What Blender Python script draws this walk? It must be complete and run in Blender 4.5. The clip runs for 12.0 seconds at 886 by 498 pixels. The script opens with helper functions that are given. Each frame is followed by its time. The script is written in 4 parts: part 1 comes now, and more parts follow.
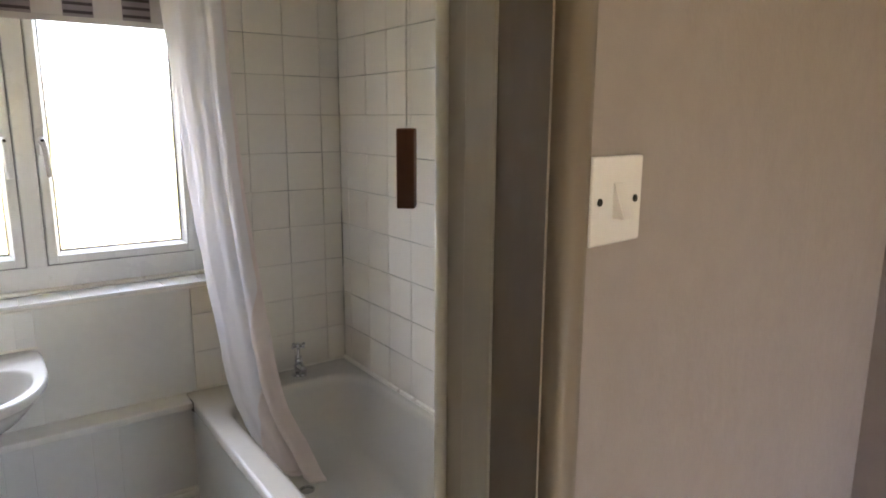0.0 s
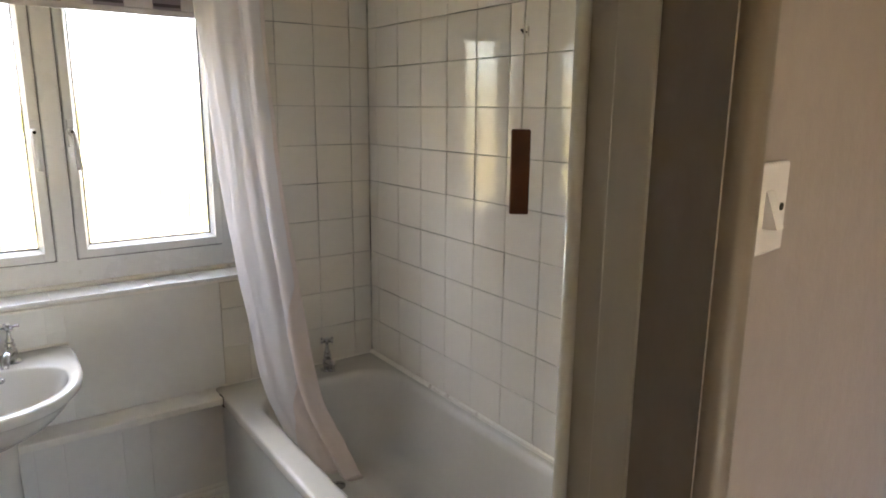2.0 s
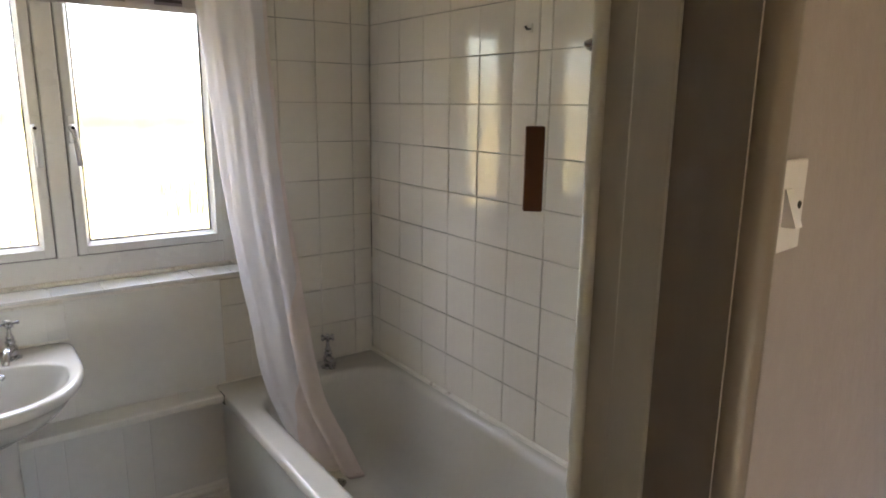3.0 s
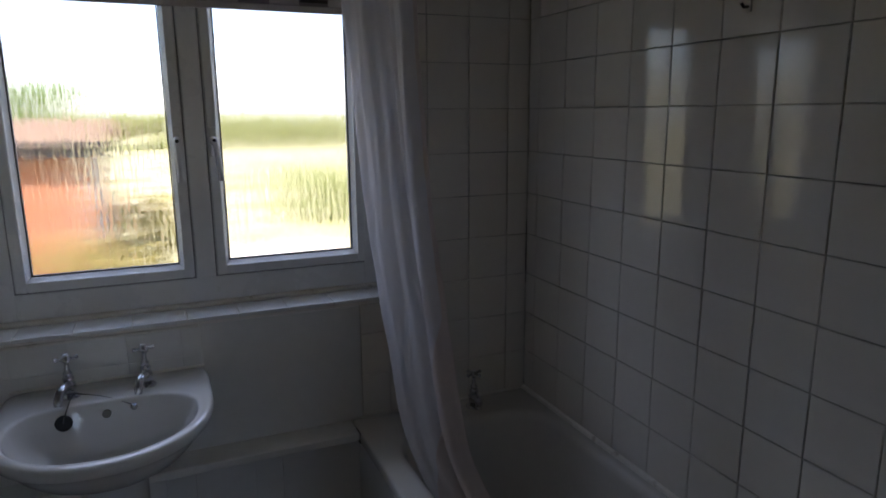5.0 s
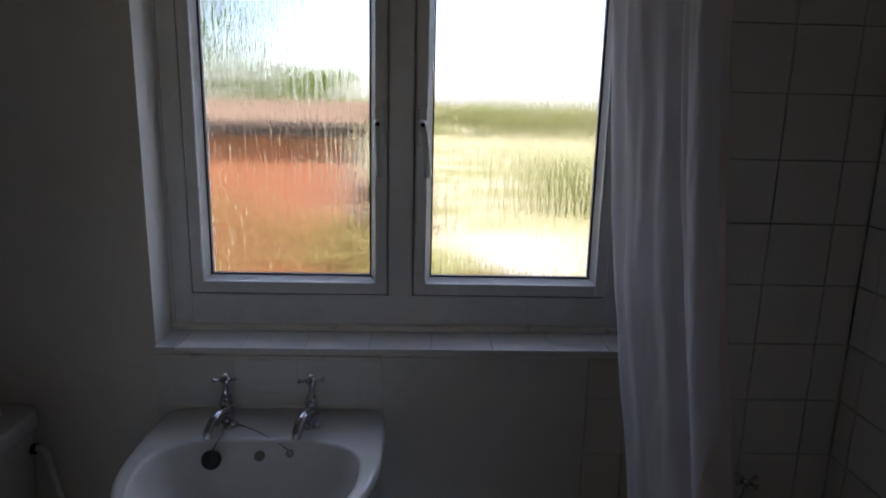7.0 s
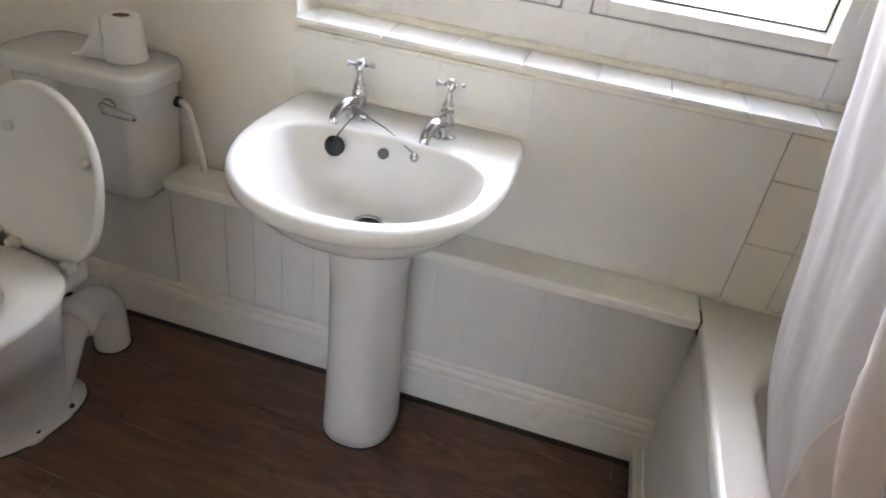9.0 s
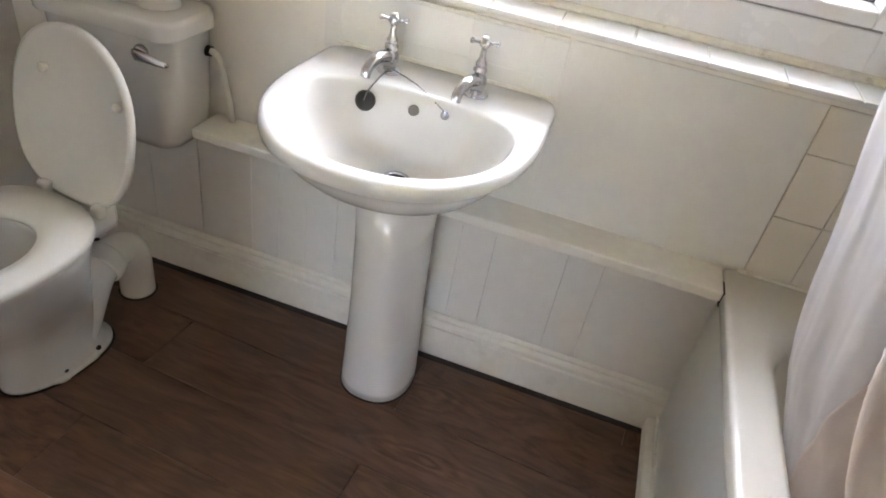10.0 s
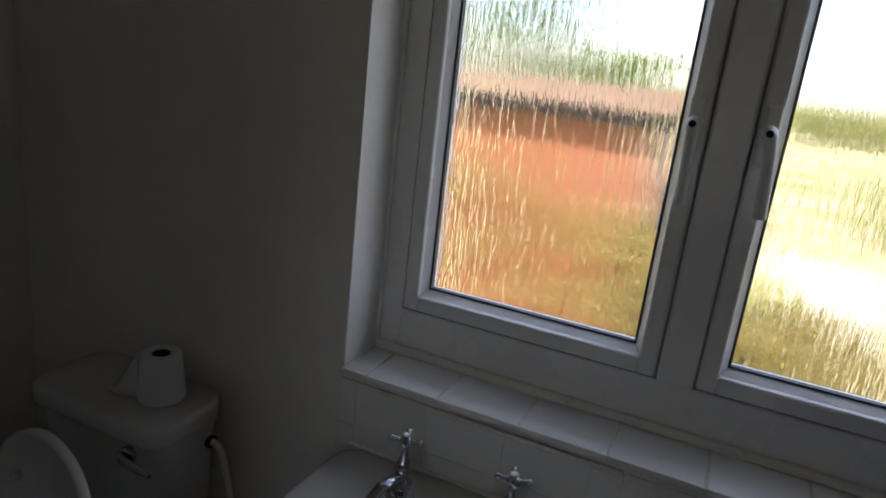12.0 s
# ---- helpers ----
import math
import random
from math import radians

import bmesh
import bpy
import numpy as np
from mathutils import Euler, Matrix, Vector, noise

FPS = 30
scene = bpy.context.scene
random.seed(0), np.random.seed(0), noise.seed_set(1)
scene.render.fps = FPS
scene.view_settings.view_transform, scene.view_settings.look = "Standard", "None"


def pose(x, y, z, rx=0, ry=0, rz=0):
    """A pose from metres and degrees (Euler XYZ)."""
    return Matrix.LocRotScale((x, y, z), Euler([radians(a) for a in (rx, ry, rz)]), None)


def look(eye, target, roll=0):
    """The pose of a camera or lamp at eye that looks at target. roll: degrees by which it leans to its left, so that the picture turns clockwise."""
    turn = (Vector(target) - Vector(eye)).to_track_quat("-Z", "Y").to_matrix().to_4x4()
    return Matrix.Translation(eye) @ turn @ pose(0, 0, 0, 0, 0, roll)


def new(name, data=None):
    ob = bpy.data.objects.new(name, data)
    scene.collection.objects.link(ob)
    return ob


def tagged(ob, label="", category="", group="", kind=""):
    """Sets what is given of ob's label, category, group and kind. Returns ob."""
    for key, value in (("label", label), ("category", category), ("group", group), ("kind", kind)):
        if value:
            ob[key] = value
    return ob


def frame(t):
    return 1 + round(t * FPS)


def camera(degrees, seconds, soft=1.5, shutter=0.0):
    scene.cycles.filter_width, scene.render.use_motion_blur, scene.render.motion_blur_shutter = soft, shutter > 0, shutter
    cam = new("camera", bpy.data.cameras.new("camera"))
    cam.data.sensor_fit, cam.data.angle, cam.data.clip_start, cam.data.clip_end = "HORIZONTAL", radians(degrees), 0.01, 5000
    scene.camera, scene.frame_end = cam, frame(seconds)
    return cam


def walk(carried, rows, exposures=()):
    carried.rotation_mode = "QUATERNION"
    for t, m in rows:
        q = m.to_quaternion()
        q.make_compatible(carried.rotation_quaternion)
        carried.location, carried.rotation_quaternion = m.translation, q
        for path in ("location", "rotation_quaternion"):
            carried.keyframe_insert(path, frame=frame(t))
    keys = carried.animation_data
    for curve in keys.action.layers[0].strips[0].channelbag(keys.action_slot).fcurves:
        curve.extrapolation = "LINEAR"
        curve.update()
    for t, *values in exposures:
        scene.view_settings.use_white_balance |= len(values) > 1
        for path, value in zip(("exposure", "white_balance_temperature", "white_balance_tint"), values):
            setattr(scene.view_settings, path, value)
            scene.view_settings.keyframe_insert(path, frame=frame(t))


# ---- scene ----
cam = camera(68.0, 12.0, soft=1.8)
PATH = [
    (0, (0.116, -0.073, 1.575), (1.257, 1.524, 1.188), 0.3),
    (0.2, (0.11, -0.028, 1.58), (1.207, 1.596, 1.181), 0.2),
    (0.5, (0.050, 0.001, 1.579), (1.136, 1.634, 1.183), 0.3),
    (1, (0.038, 0.029, 1.588), (1.123, 1.658, 1.178), 0.3),
    (1.5, (0.033, 0.028, 1.589), (1.158, 1.629, 1.175), 0.3),
    (2, (0.036, 0.034, 1.587), (1.175, 1.626, 1.167), 0.5),
    (2.5, (0.038, 0.04, 1.585), (1.185, 1.622, 1.159), 0.7),
    (4.3, (-0.034, 0.204, 1.589), (1.008, 1.855, 1.155), 0.6),
    (4.5, (0.014, 0.256, 1.581), (0.987, 1.95, 1.155), 0.3),
    (5, (0.155, 0.373, 1.579), (0.927, 2.172, 1.172), -0.4),
    (5.5, (0.156, 0.556, 1.56), (0.889, 2.364, 1.124), 0.4),
    (6, (0.169, 0.721, 1.558), (0.856, 2.557, 1.162), -0.3),
    (6.5, (0.206, 0.856, 1.601), (0.633, 2.755, 1.141), 0.2),
    (6.7, (0.254, 0.894, 1.585), (0.527, 2.831, 1.168), 0.4),
    (8.3, (0.389, 1.084, 1.427), (0.086, 2.867, 0.573), 6.8),
    (8.5, (0.381, 1.088, 1.396), (0.067, 2.829, 0.464), 7.4),
    (9, (0.354, 1.103, 1.354), (0.028, 2.757, 0.277), 8.7),
    (9.5, (0.348, 1.076, 1.339), (0.016, 2.693, 0.21), 10.0),
    (10, (0.337, 1.084, 1.34), (-0.002, 2.674, 0.175), 10.7),
    (10.5, (0.305, 1.14, 1.339), (-0.024, 2.752, 0.201), 10.9),
    (11, (0.269, 1.251, 1.464), (-0.05, 2.961, 0.477), 7.7),
    (11.5, (0.274, 1.313, 1.536), (-0.061, 3.149, 0.816), 6.6),
    (12, (0.288, 1.469, 1.545), (-0.47, 3.238, 1.004), 6.6),
]

EXPOSURES = [(0, 4.15, 6950, 20), (2.7, 3.94, 7350, 20), (4.5, 2.38, 6150, 21), (5.0, 1.57, 5900, 22), (5.5, 1.24, 6000, 22), (6.7, 0.96, 6050, 23), (8.3, 3.10, 5750, 32), (8.5, 3.53, 5950, 32),
             (8.9, 4.57, 7100, 21), (10.5, 4.82, 7400, 20), (11.0, 4.42, 7000, 18), (11.5, 2.60, 6450, 22), (12.0, 1.26, 6350, 20)]
walk(cam, [(t, look(eye, target, roll)) for t, eye, target, roll in PATH], EXPOSURES)

# ---- light ----
world = bpy.data.worlds.new("world")
scene.world = world
world.use_nodes = True
wn = world.node_tree.nodes
sky = wn.new("ShaderNodeTexSky")
sky.sky_type = "NISHITA"
sky.sun_disc = False
sky.sun_elevation = radians(48)
sky.sun_rotation = radians(205)
world.node_tree.links.new(sky.outputs[0], wn["Background"].inputs[0])
wn["Background"].inputs[1].default_value = 0.15
sun = new("sun", bpy.data.lights.new("sun", "SUN"))
sun.data.energy, sun.data.angle, sun.data.color = 3.8, radians(0.5), (1.0, 0.95, 0.86)
sun.matrix_world = look((-3.0, -8.0, 10.0), (0, 0, 0))
# sky light falling in through the bathroom window
skylight = new("window_sky", bpy.data.lights.new("window_sky", "AREA"))
skylight.data.shape, skylight.data.size, skylight.data.size_y = "RECTANGLE", 19.0, 4.0
skylight.data.energy, skylight.data.color = 215.0, (0.76, 0.87, 1.0)
skylight.matrix_world = look((0.90, 8.10, 5.9), (0.26, 2.6, 1.5))

# ---- materials ----


def material(name, colour, rough=0.5, metal=0.0, vary=0.06, scale=6.0, bump=0.0, bump_scale=60.0, stretch=(1, 1, 1),
             stain=None, stain_scale=3.0, stain_from=0.58, stain_to=0.75, coat=0.0, random_value=0.0, rough_vary=0.0, translucent=0.0, sheer=0.0, spec=0.5):
    """A surface with two scales of mottling, fine relief and optional stains."""
    m = bpy.data.materials.new(name)
    m.use_nodes = True
    n, l = m.node_tree.nodes, m.node_tree.links
    b = n["Principled BSDF"]
    tc = n.new("ShaderNodeTexCoord")
    mp = n.new("ShaderNodeMapping")
    mp.inputs["Scale"].default_value = stretch
    l.new(tc.outputs["Object"], mp.inputs["Vector"])
    n1 = n.new("ShaderNodeTexNoise")
    n1.inputs["Scale"].default_value, n1.inputs["Detail"].default_value = scale, 6
    l.new(mp.outputs[0], n1.inputs["Vector"])
    n2 = n.new("ShaderNodeTexNoise")
    n2.inputs["Scale"].default_value, n2.inputs["Detail"].default_value = scale * 9, 4
    l.new(mp.outputs[0], n2.inputs["Vector"])
    add = n.new("ShaderNodeMath")
    add.operation = "ADD"
    l.new(n1.outputs[0], add.inputs[0])
    l.new(n2.outputs[0], add.inputs[1])
    ramp = n.new("ShaderNodeMapRange")
    ramp.inputs["From Min"].default_value, ramp.inputs["From Max"].default_value = 0.6, 1.4
    ramp.inputs["To Min"].default_value, ramp.inputs["To Max"].default_value = 1 - vary, 1 + vary
    l.new(add.outputs[0], ramp.inputs[0])
    value = ramp.outputs[0]
    if random_value:
        info = n.new("ShaderNodeObjectInfo")
        rr = n.new("ShaderNodeMapRange")
        rr.inputs["To Min"].default_value, rr.inputs["To Max"].default_value = 1 - random_value, 1 + random_value
        l.new(info.outputs["Random"], rr.inputs[0])
        mul = n.new("ShaderNodeMath")
        mul.operation = "MULTIPLY"
        l.new(value, mul.inputs[0])
        l.new(rr.outputs[0], mul.inputs[1])
        value = mul.outputs[0]
    hsv = n.new("ShaderNodeHueSaturation")
    hsv.inputs["Color"].default_value = (*colour, 1)
    l.new(value, hsv.inputs["Value"])
    colour_out = hsv.outputs[0]
    if stain:
        n3 = n.new("ShaderNodeTexNoise")
        n3.inputs["Scale"].default_value, n3.inputs["Detail"].default_value = stain_scale, 8
        l.new(tc.outputs["Object"], n3.inputs["Vector"])
        sr = n.new("ShaderNodeMapRange")
        sr.inputs["From Min"].default_value, sr.inputs["From Max"].default_value = stain_from, stain_to
        l.new(n3.outputs[0], sr.inputs[0])
        mix = n.new("ShaderNodeMix")
        mix.data_type = "RGBA"
        l.new(sr.outputs[0], mix.inputs[0])
        l.new(colour_out, mix.inputs[6])
        mix.inputs[7].default_value = (*stain, 1)
        colour_out = mix.outputs[2]
    l.new(colour_out, b.inputs["Base Color"])
    b.inputs["Roughness"].default_value, b.inputs["Metallic"].default_value = rough, metal
    b.inputs["Specular IOR Level"].default_value = spec
    if rough_vary:
        rv = n.new("ShaderNodeMapRange")
        rv.inputs["From Min"].default_value, rv.inputs["From Max"].default_value = 0.35, 0.65
        rv.inputs["To Min"].default_value, rv.inputs["To Max"].default_value = max(0.02, rough - rough_vary), rough + rough_vary
        l.new(n1.outputs[0], rv.inputs[0])
        l.new(rv.outputs[0], b.inputs["Roughness"])
    if coat:
        b.inputs["Coat Weight"].default_value, b.inputs["Coat Roughness"].default_value = coat, 0.06
    if bump:
        n4 = n.new("ShaderNodeTexNoise")
        n4.inputs["Scale"].default_value, n4.inputs["Detail"].default_value = bump_scale, 4
        l.new(mp.outputs[0], n4.inputs["Vector"])
        bp = n.new("ShaderNodeBump")
        bp.inputs["Strength"].default_value, bp.inputs["Distance"].default_value = bump, 0.004
        l.new(n4.outputs[0], bp.inputs["Height"])
        l.new(bp.outputs[0], b.inputs["Normal"])
    if translucent:
        tr = n.new("ShaderNodeBsdfTranslucent")
        l.new(colour_out, tr.inputs[0])
        ms = n.new("ShaderNodeMixShader")
        ms.inputs[0].default_value = translucent
        l.new(b.outputs[0], ms.inputs[1])
        l.new(tr.outputs[0], ms.inputs[2])
        l.new(ms.outputs[0], n["Material Output"].inputs[0])
        if sheer:
            see = n.new("ShaderNodeBsdfTransparent")
            weave = n.new("ShaderNodeMixShader")
            weave.inputs[0].default_value = sheer
            l.new(ms.outputs[0], weave.inputs[1])
            l.new(see.outputs[0], weave.inputs[2])
            l.new(weave.outputs[0], n["Material Output"].inputs[0])
    return m


def glass_material():
    """Obscured glass: clear body, vertical rain-like ripples."""
    m = bpy.data.materials.new("obscured_glass")
    m.use_nodes = True
    n, l = m.node_tree.nodes, m.node_tree.links
    g = n.new("ShaderNodeBsdfGlass")
    g.inputs["Roughness"].default_value, g.inputs["IOR"].default_value = 0.03, 1.45
    tc = n.new("ShaderNodeTexCoord")
    mp = n.new("ShaderNodeMapping")
    mp.inputs["Scale"].default_value = (105, 1, 13)
    l.new(tc.outputs["Object"], mp.inputs["Vector"])
    t = n.new("ShaderNodeTexNoise")
    t.inputs["Scale"].default_value, t.inputs["Detail"].default_value, t.inputs["Distortion"].default_value = 1.0, 3, 0.6
    l.new(mp.outputs[0], t.inputs["Vector"])
    bp = n.new("ShaderNodeBump")
    bp.inputs["Strength"].default_value, bp.inputs["Distance"].default_value = 1.0, 0.0029
    l.new(t.outputs[0], bp.inputs["Height"])
    l.new(bp.outputs[0], g.inputs["Normal"])
    l.new(g.outputs[0], n["Material Output"].inputs[0])
    return m


PAINT = material("wall_paint", (0.85, 0.82, 0.76), 0.55, vary=0.04, scale=2.0, bump=0.12, bump_scale=90)
# for unseen hall walls, darkened to cut light bounced onto the door frame
HALL_DIM = material("dimmed_hall_paint", (0.36, 0.30, 0.25), 0.8, vary=0.06, scale=2.5, bump=0.2, bump_scale=45)
HALL = material("hall_paint", (0.37, 0.318, 0.296), 0.75, vary=0.06, scale=2.5, bump=0.25, bump_scale=45, stain=(0.36, 0.30, 0.27), stain_scale=2.2, stain_from=0.6, stain_to=0.85)
PANEL = material("panel_paint", (0.78, 0.77, 0.73), 0.32, vary=0.03, scale=3.0, bump=0.015, bump_scale=24)
GLOSS = material("gloss_paint", (0.82, 0.80, 0.74), 0.32, vary=0.05, scale=5, bump=0.10, bump_scale=40, stain=(0.62, 0.56, 0.46), stain_scale=9, stain_from=0.62, stain_to=0.85)
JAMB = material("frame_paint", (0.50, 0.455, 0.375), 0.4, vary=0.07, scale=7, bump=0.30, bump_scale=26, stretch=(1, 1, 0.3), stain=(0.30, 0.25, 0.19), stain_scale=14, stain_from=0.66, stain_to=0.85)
# off-white gloss of the hall side, its shade put into the colour as brown
SURROUND_SHADED = material("shaded_surround_paint", (0.24, 0.195, 0.155), 0.45, vary=0.07, scale=6, bump=0.25, bump_scale=26, stretch=(1, 1, 0.3), stain=(0.31, 0.26, 0.22), stain_scale=12, stain_from=0.6, stain_to=0.85)
SILLTILE = material("sill_tile_glaze", (0.82, 0.82, 0.80), 0.12, vary=0.02, scale=5, bump=0.05, bump_scale=12, random_value=0.02)
TILE = material("tile_glaze", (0.79, 0.745, 0.66), 0.10, vary=0.02, scale=4, bump=0.14, bump_scale=13, random_value=0.02, spec=0.40)
GROUT = material("grout", (0.58, 0.54, 0.46), 0.85, vary=0.18, scale=9, stain=(0.10, 0.09, 0.075), stain_scale=4, stain_from=0.47, stain_to=0.62)
GROUT_PALE = material("pale_grout", (0.66, 0.63, 0.56), 0.85, vary=0.1, scale=9, stain=(0.36, 0.33, 0.28), stain_scale=6, stain_from=0.55, stain_to=0.75)
SEAL = material("sealant", (0.80, 0.77, 0.69), 0.4, vary=0.08, scale=12, stain=(0.30, 0.22, 0.14), stain_scale=22, stain_from=0.62, stain_to=0.8)
UPVC = material("upvc", (0.80, 0.80, 0.79), 0.28, vary=0.02, scale=6, rough_vary=0.05, stain=(0.55, 0.53, 0.47), stain_scale=16, stain_from=0.7, stain_to=0.9)
SEALGREY = material("grey_seal", (0.28, 0.28, 0.28), 0.6)
GASKET = material("gasket", (0.07, 0.07, 0.07), 0.6)
CERAMIC = material("ceramic", (0.68, 0.67, 0.64), 0.10, vary=0.015, scale=4, coat=0.2, stain=(0.67, 0.63, 0.54), stain_scale=5, stain_from=0.62, stain_to=0.9)
BATH = material("bath_enamel", (0.61, 0.585, 0.525), 0.24, vary=0.025, scale=4, rough_vary=0.01, coat=0.2)
BATHPANEL = material("bath_panel", (0.70, 0.71, 0.67), 0.35, vary=0.03, scale=3, bump=0.06, bump_scale=30)
PLASTIC = material("white_plastic", (0.76, 0.75, 0.71), 0.25, vary=0.02, scale=5)
CREAM = material("aged_plastic", (0.70, 0.67, 0.59), 0.3, vary=0.04, scale=5)
CHROME = material("chrome", (0.55, 0.55, 0.57), 0.06, metal=1.0, vary=0.03, scale=20, rough_vary=0.04)
RUBBER = material("black_rubber", (0.015, 0.015, 0.015), 0.5)
DARK = material("dark_gap", (0.03, 0.026, 0.022), 0.9)
CLOTH = material("curtain_cloth", (0.88, 0.86, 0.87), 0.7, vary=0.02, scale=6, bump=0.25, bump_scale=350, translucent=0.62, sheer=0.07)
UMBER = material("skirting_shade", (0.022, 0.013, 0.010), 0.7, vary=0.2, scale=9)
OVERFLOW = material("overflow_hollow", (0.16, 0.15, 0.13), 0.6)
CLOTH_PINK = material("curtain_inner", (0.86, 0.78, 0.74), 0.7, vary=0.04, scale=4, bump=0.25, bump_scale=350, translucent=0.5, sheer=0.08, stain=(0.76, 0.61, 0.54), stain_scale=2.2, stain_from=0.45, stain_to=0.8)
WOOD = material("pull_wood", (0.14, 0.052, 0.020), 0.45, vary=0.25, scale=14, stretch=(1, 1, 0.15), bump=0.15, bump_scale=80)
CORD = material("cord", (0.70, 0.66, 0.58), 0.8)
BRASS = material("worn_knob", (0.62, 0.58, 0.50), 0.28, metal=0.85, vary=0.15, scale=30, rough_vary=0.12, stain=(0.75, 0.72, 0.66), stain_scale=18, stain_from=0.5, stain_to=0.62)
ROSE = material("aged_brass_rose", (0.16, 0.12, 0.08), 0.4, metal=0.8, vary=0.2, scale=30)
PAPER = material("tissue", (0.82, 0.81, 0.79), 0.95, vary=0.02, scale=20, bump=0.3, bump_scale=160)
CARD = material("cardboard", (0.24, 0.17, 0.11), 0.9)
CARPET = material("hall_carpet", (0.20, 0.16, 0.13), 0.95, vary=0.2, scale=30, bump=0.8, bump_scale=300)
BLIND = material("blind_fabric", (0.66, 0.62, 0.62), 0.9, vary=0.03, bump=0.2, bump_scale=400, translucent=0.3)
BLIND_GREY = material("blind_band", (0.34, 0.29, 0.32), 0.9, vary=0.05, bump=0.2, bump_scale=400, translucent=0.2)
BLIND_DARK = material("blind_dash", (0.09, 0.07, 0.08), 0.9, vary=0.1, bump=0.2, bump_scale=400)
GLASS = glass_material()
SWITCH = material("switch_plastic", (0.86, 0.82, 0.81), 0.15, vary=0.02, scale=8)
METAL = material("shower_metal", (0.16, 0.16, 0.17), 0.25, metal=0.9, vary=0.05)


def plank_material():
    m = bpy.data.materials.new("laminate_plank")
    m.use_nodes = True
    n, l = m.node_tree.nodes, m.node_tree.links
    b = n["Principled BSDF"]
    tc = n.new("ShaderNodeTexCoord")
    info = n.new("ShaderNodeObjectInfo")
    off = n.new("ShaderNodeVectorMath")
    off.operation = "ADD"
    sc = n.new("ShaderNodeVectorMath")
    sc.operation = "SCALE"
    sc.inputs[0].default_value = (7, 11, 3)
    l.new(info.outputs["Random"], sc.inputs["Scale"])
    l.new(tc.outputs["Object"], off.inputs[0])
    l.new(sc.outputs[0], off.inputs[1])
    mp = n.new("ShaderNodeMapping")
    mp.inputs["Scale"].default_value = (1.5, 6.5, 1)
    l.new(off.outputs[0], mp.inputs["Vector"])
    big = n.new("ShaderNodeTexNoise")
    big.inputs["Scale"].default_value, big.inputs["Detail"].default_value, big.inputs["Distortion"].default_value = 2.2, 8, 2.2
    l.new(mp.outputs[0], big.inputs["Vector"])
    mp2 = n.new("ShaderNodeMapping")
    mp2.inputs["Scale"].default_value = (6, 140, 1)
    l.new(off.outputs[0], mp2.inputs["Vector"])
    fine = n.new("ShaderNodeTexNoise")
    fine.inputs["Scale"].default_value, fine.inputs["Detail"].default_value = 1.0, 5
    l.new(mp2.outputs[0], fine.inputs["Vector"])
    ramp = n.new("ShaderNodeValToRGB")
    ramp.color_ramp.elements[0].position, ramp.color_ramp.elements[0].color = 0.25, (0.070, 0.036, 0.023, 1)
    ramp.color_ramp.elements[1].position, ramp.color_ramp.elements[1].color = 0.74, (0.185, 0.094, 0.056, 1)
    l.new(big.outputs[0], ramp.inputs[0])
    hs = n.new("ShaderNodeHueSaturation")
    mr = n.new("ShaderNodeMapRange")
    mr.inputs["To Min"].default_value, mr.inputs["To Max"].default_value = 0.76, 1.24
    l.new(fine.outputs[0], mr.inputs[0])
    mp3 = n.new("ShaderNodeMapping")
    mp3.inputs["Scale"].default_value = (5, 24, 1)
    l.new(off.outputs[0], mp3.inputs["Vector"])
    fleck = n.new("ShaderNodeTexNoise")
    fleck.inputs["Scale"].default_value, fleck.inputs["Detail"].default_value, fleck.inputs["Distortion"].default_value = 1.0, 7, 2.0
    l.new(mp3.outputs[0], fleck.inputs["Vector"])
    fr = n.new("ShaderNodeMapRange")
    fr.inputs["From Min"].default_value, fr.inputs["From Max"].default_value = 0.5, 0.72
    fr.inputs["To Min"].default_value, fr.inputs["To Max"].default_value = 1.0, 0.62
    l.new(fleck.outputs[0], fr.inputs[0])
    both = n.new("ShaderNodeMath")
    both.operation = "MULTIPLY"
    l.new(mr.outputs[0], both.inputs[0])
    l.new(fr.outputs[0], both.inputs[1])
    # knots: rings round scattered centres, drawn out along the board
    mp4 = n.new("ShaderNodeMapping")
    mp4.inputs["Scale"].default_value = (1.7, 6.0, 1)
    l.new(off.outputs[0], mp4.inputs["Vector"])
    wob = n.new("ShaderNodeTexNoise")
    wob.inputs["Scale"].default_value, wob.inputs["Detail"].default_value = 2.5, 4
    l.new(mp4.outputs[0], wob.inputs["Vector"])
    push = n.new("ShaderNodeVectorMath")
    push.operation = "MULTIPLY_ADD"
    push.inputs[1].default_value = (0.5, 0.5, 0.0)
    l.new(wob.outputs["Color"], push.inputs[0])
    l.new(mp4.outputs[0], push.inputs[2])
    vor = n.new("ShaderNodeTexVoronoi")
    vor.inputs["Scale"].default_value = 1.0
    l.new(push.outputs[0], vor.inputs["Vector"])
    ring = n.new("ShaderNodeMath")
    ring.operation = "MULTIPLY"
    ring.inputs[1].default_value = 55.0
    l.new(vor.outputs["Distance"], ring.inputs[0])
    wave = n.new("ShaderNodeMath")
    wave.operation = "SINE"
    l.new(ring.outputs[0], wave.inputs[0])
    near = n.new("ShaderNodeMapRange")
    near.inputs["From Min"].default_value, near.inputs["From Max"].default_value = 0.05, 0.42
    near.inputs["To Min"].default_value, near.inputs["To Max"].default_value = 0.34, 0.0
    l.new(vor.outputs["Distance"], near.inputs[0])
    figure = n.new("ShaderNodeMath")
    figure.operation = "MULTIPLY"
    l.new(wave.outputs[0], figure.inputs[0])
    l.new(near.outputs[0], figure.inputs[1])
    total = n.new("ShaderNodeMath")
    total.operation = "ADD"
    l.new(both.outputs[0], total.inputs[0])
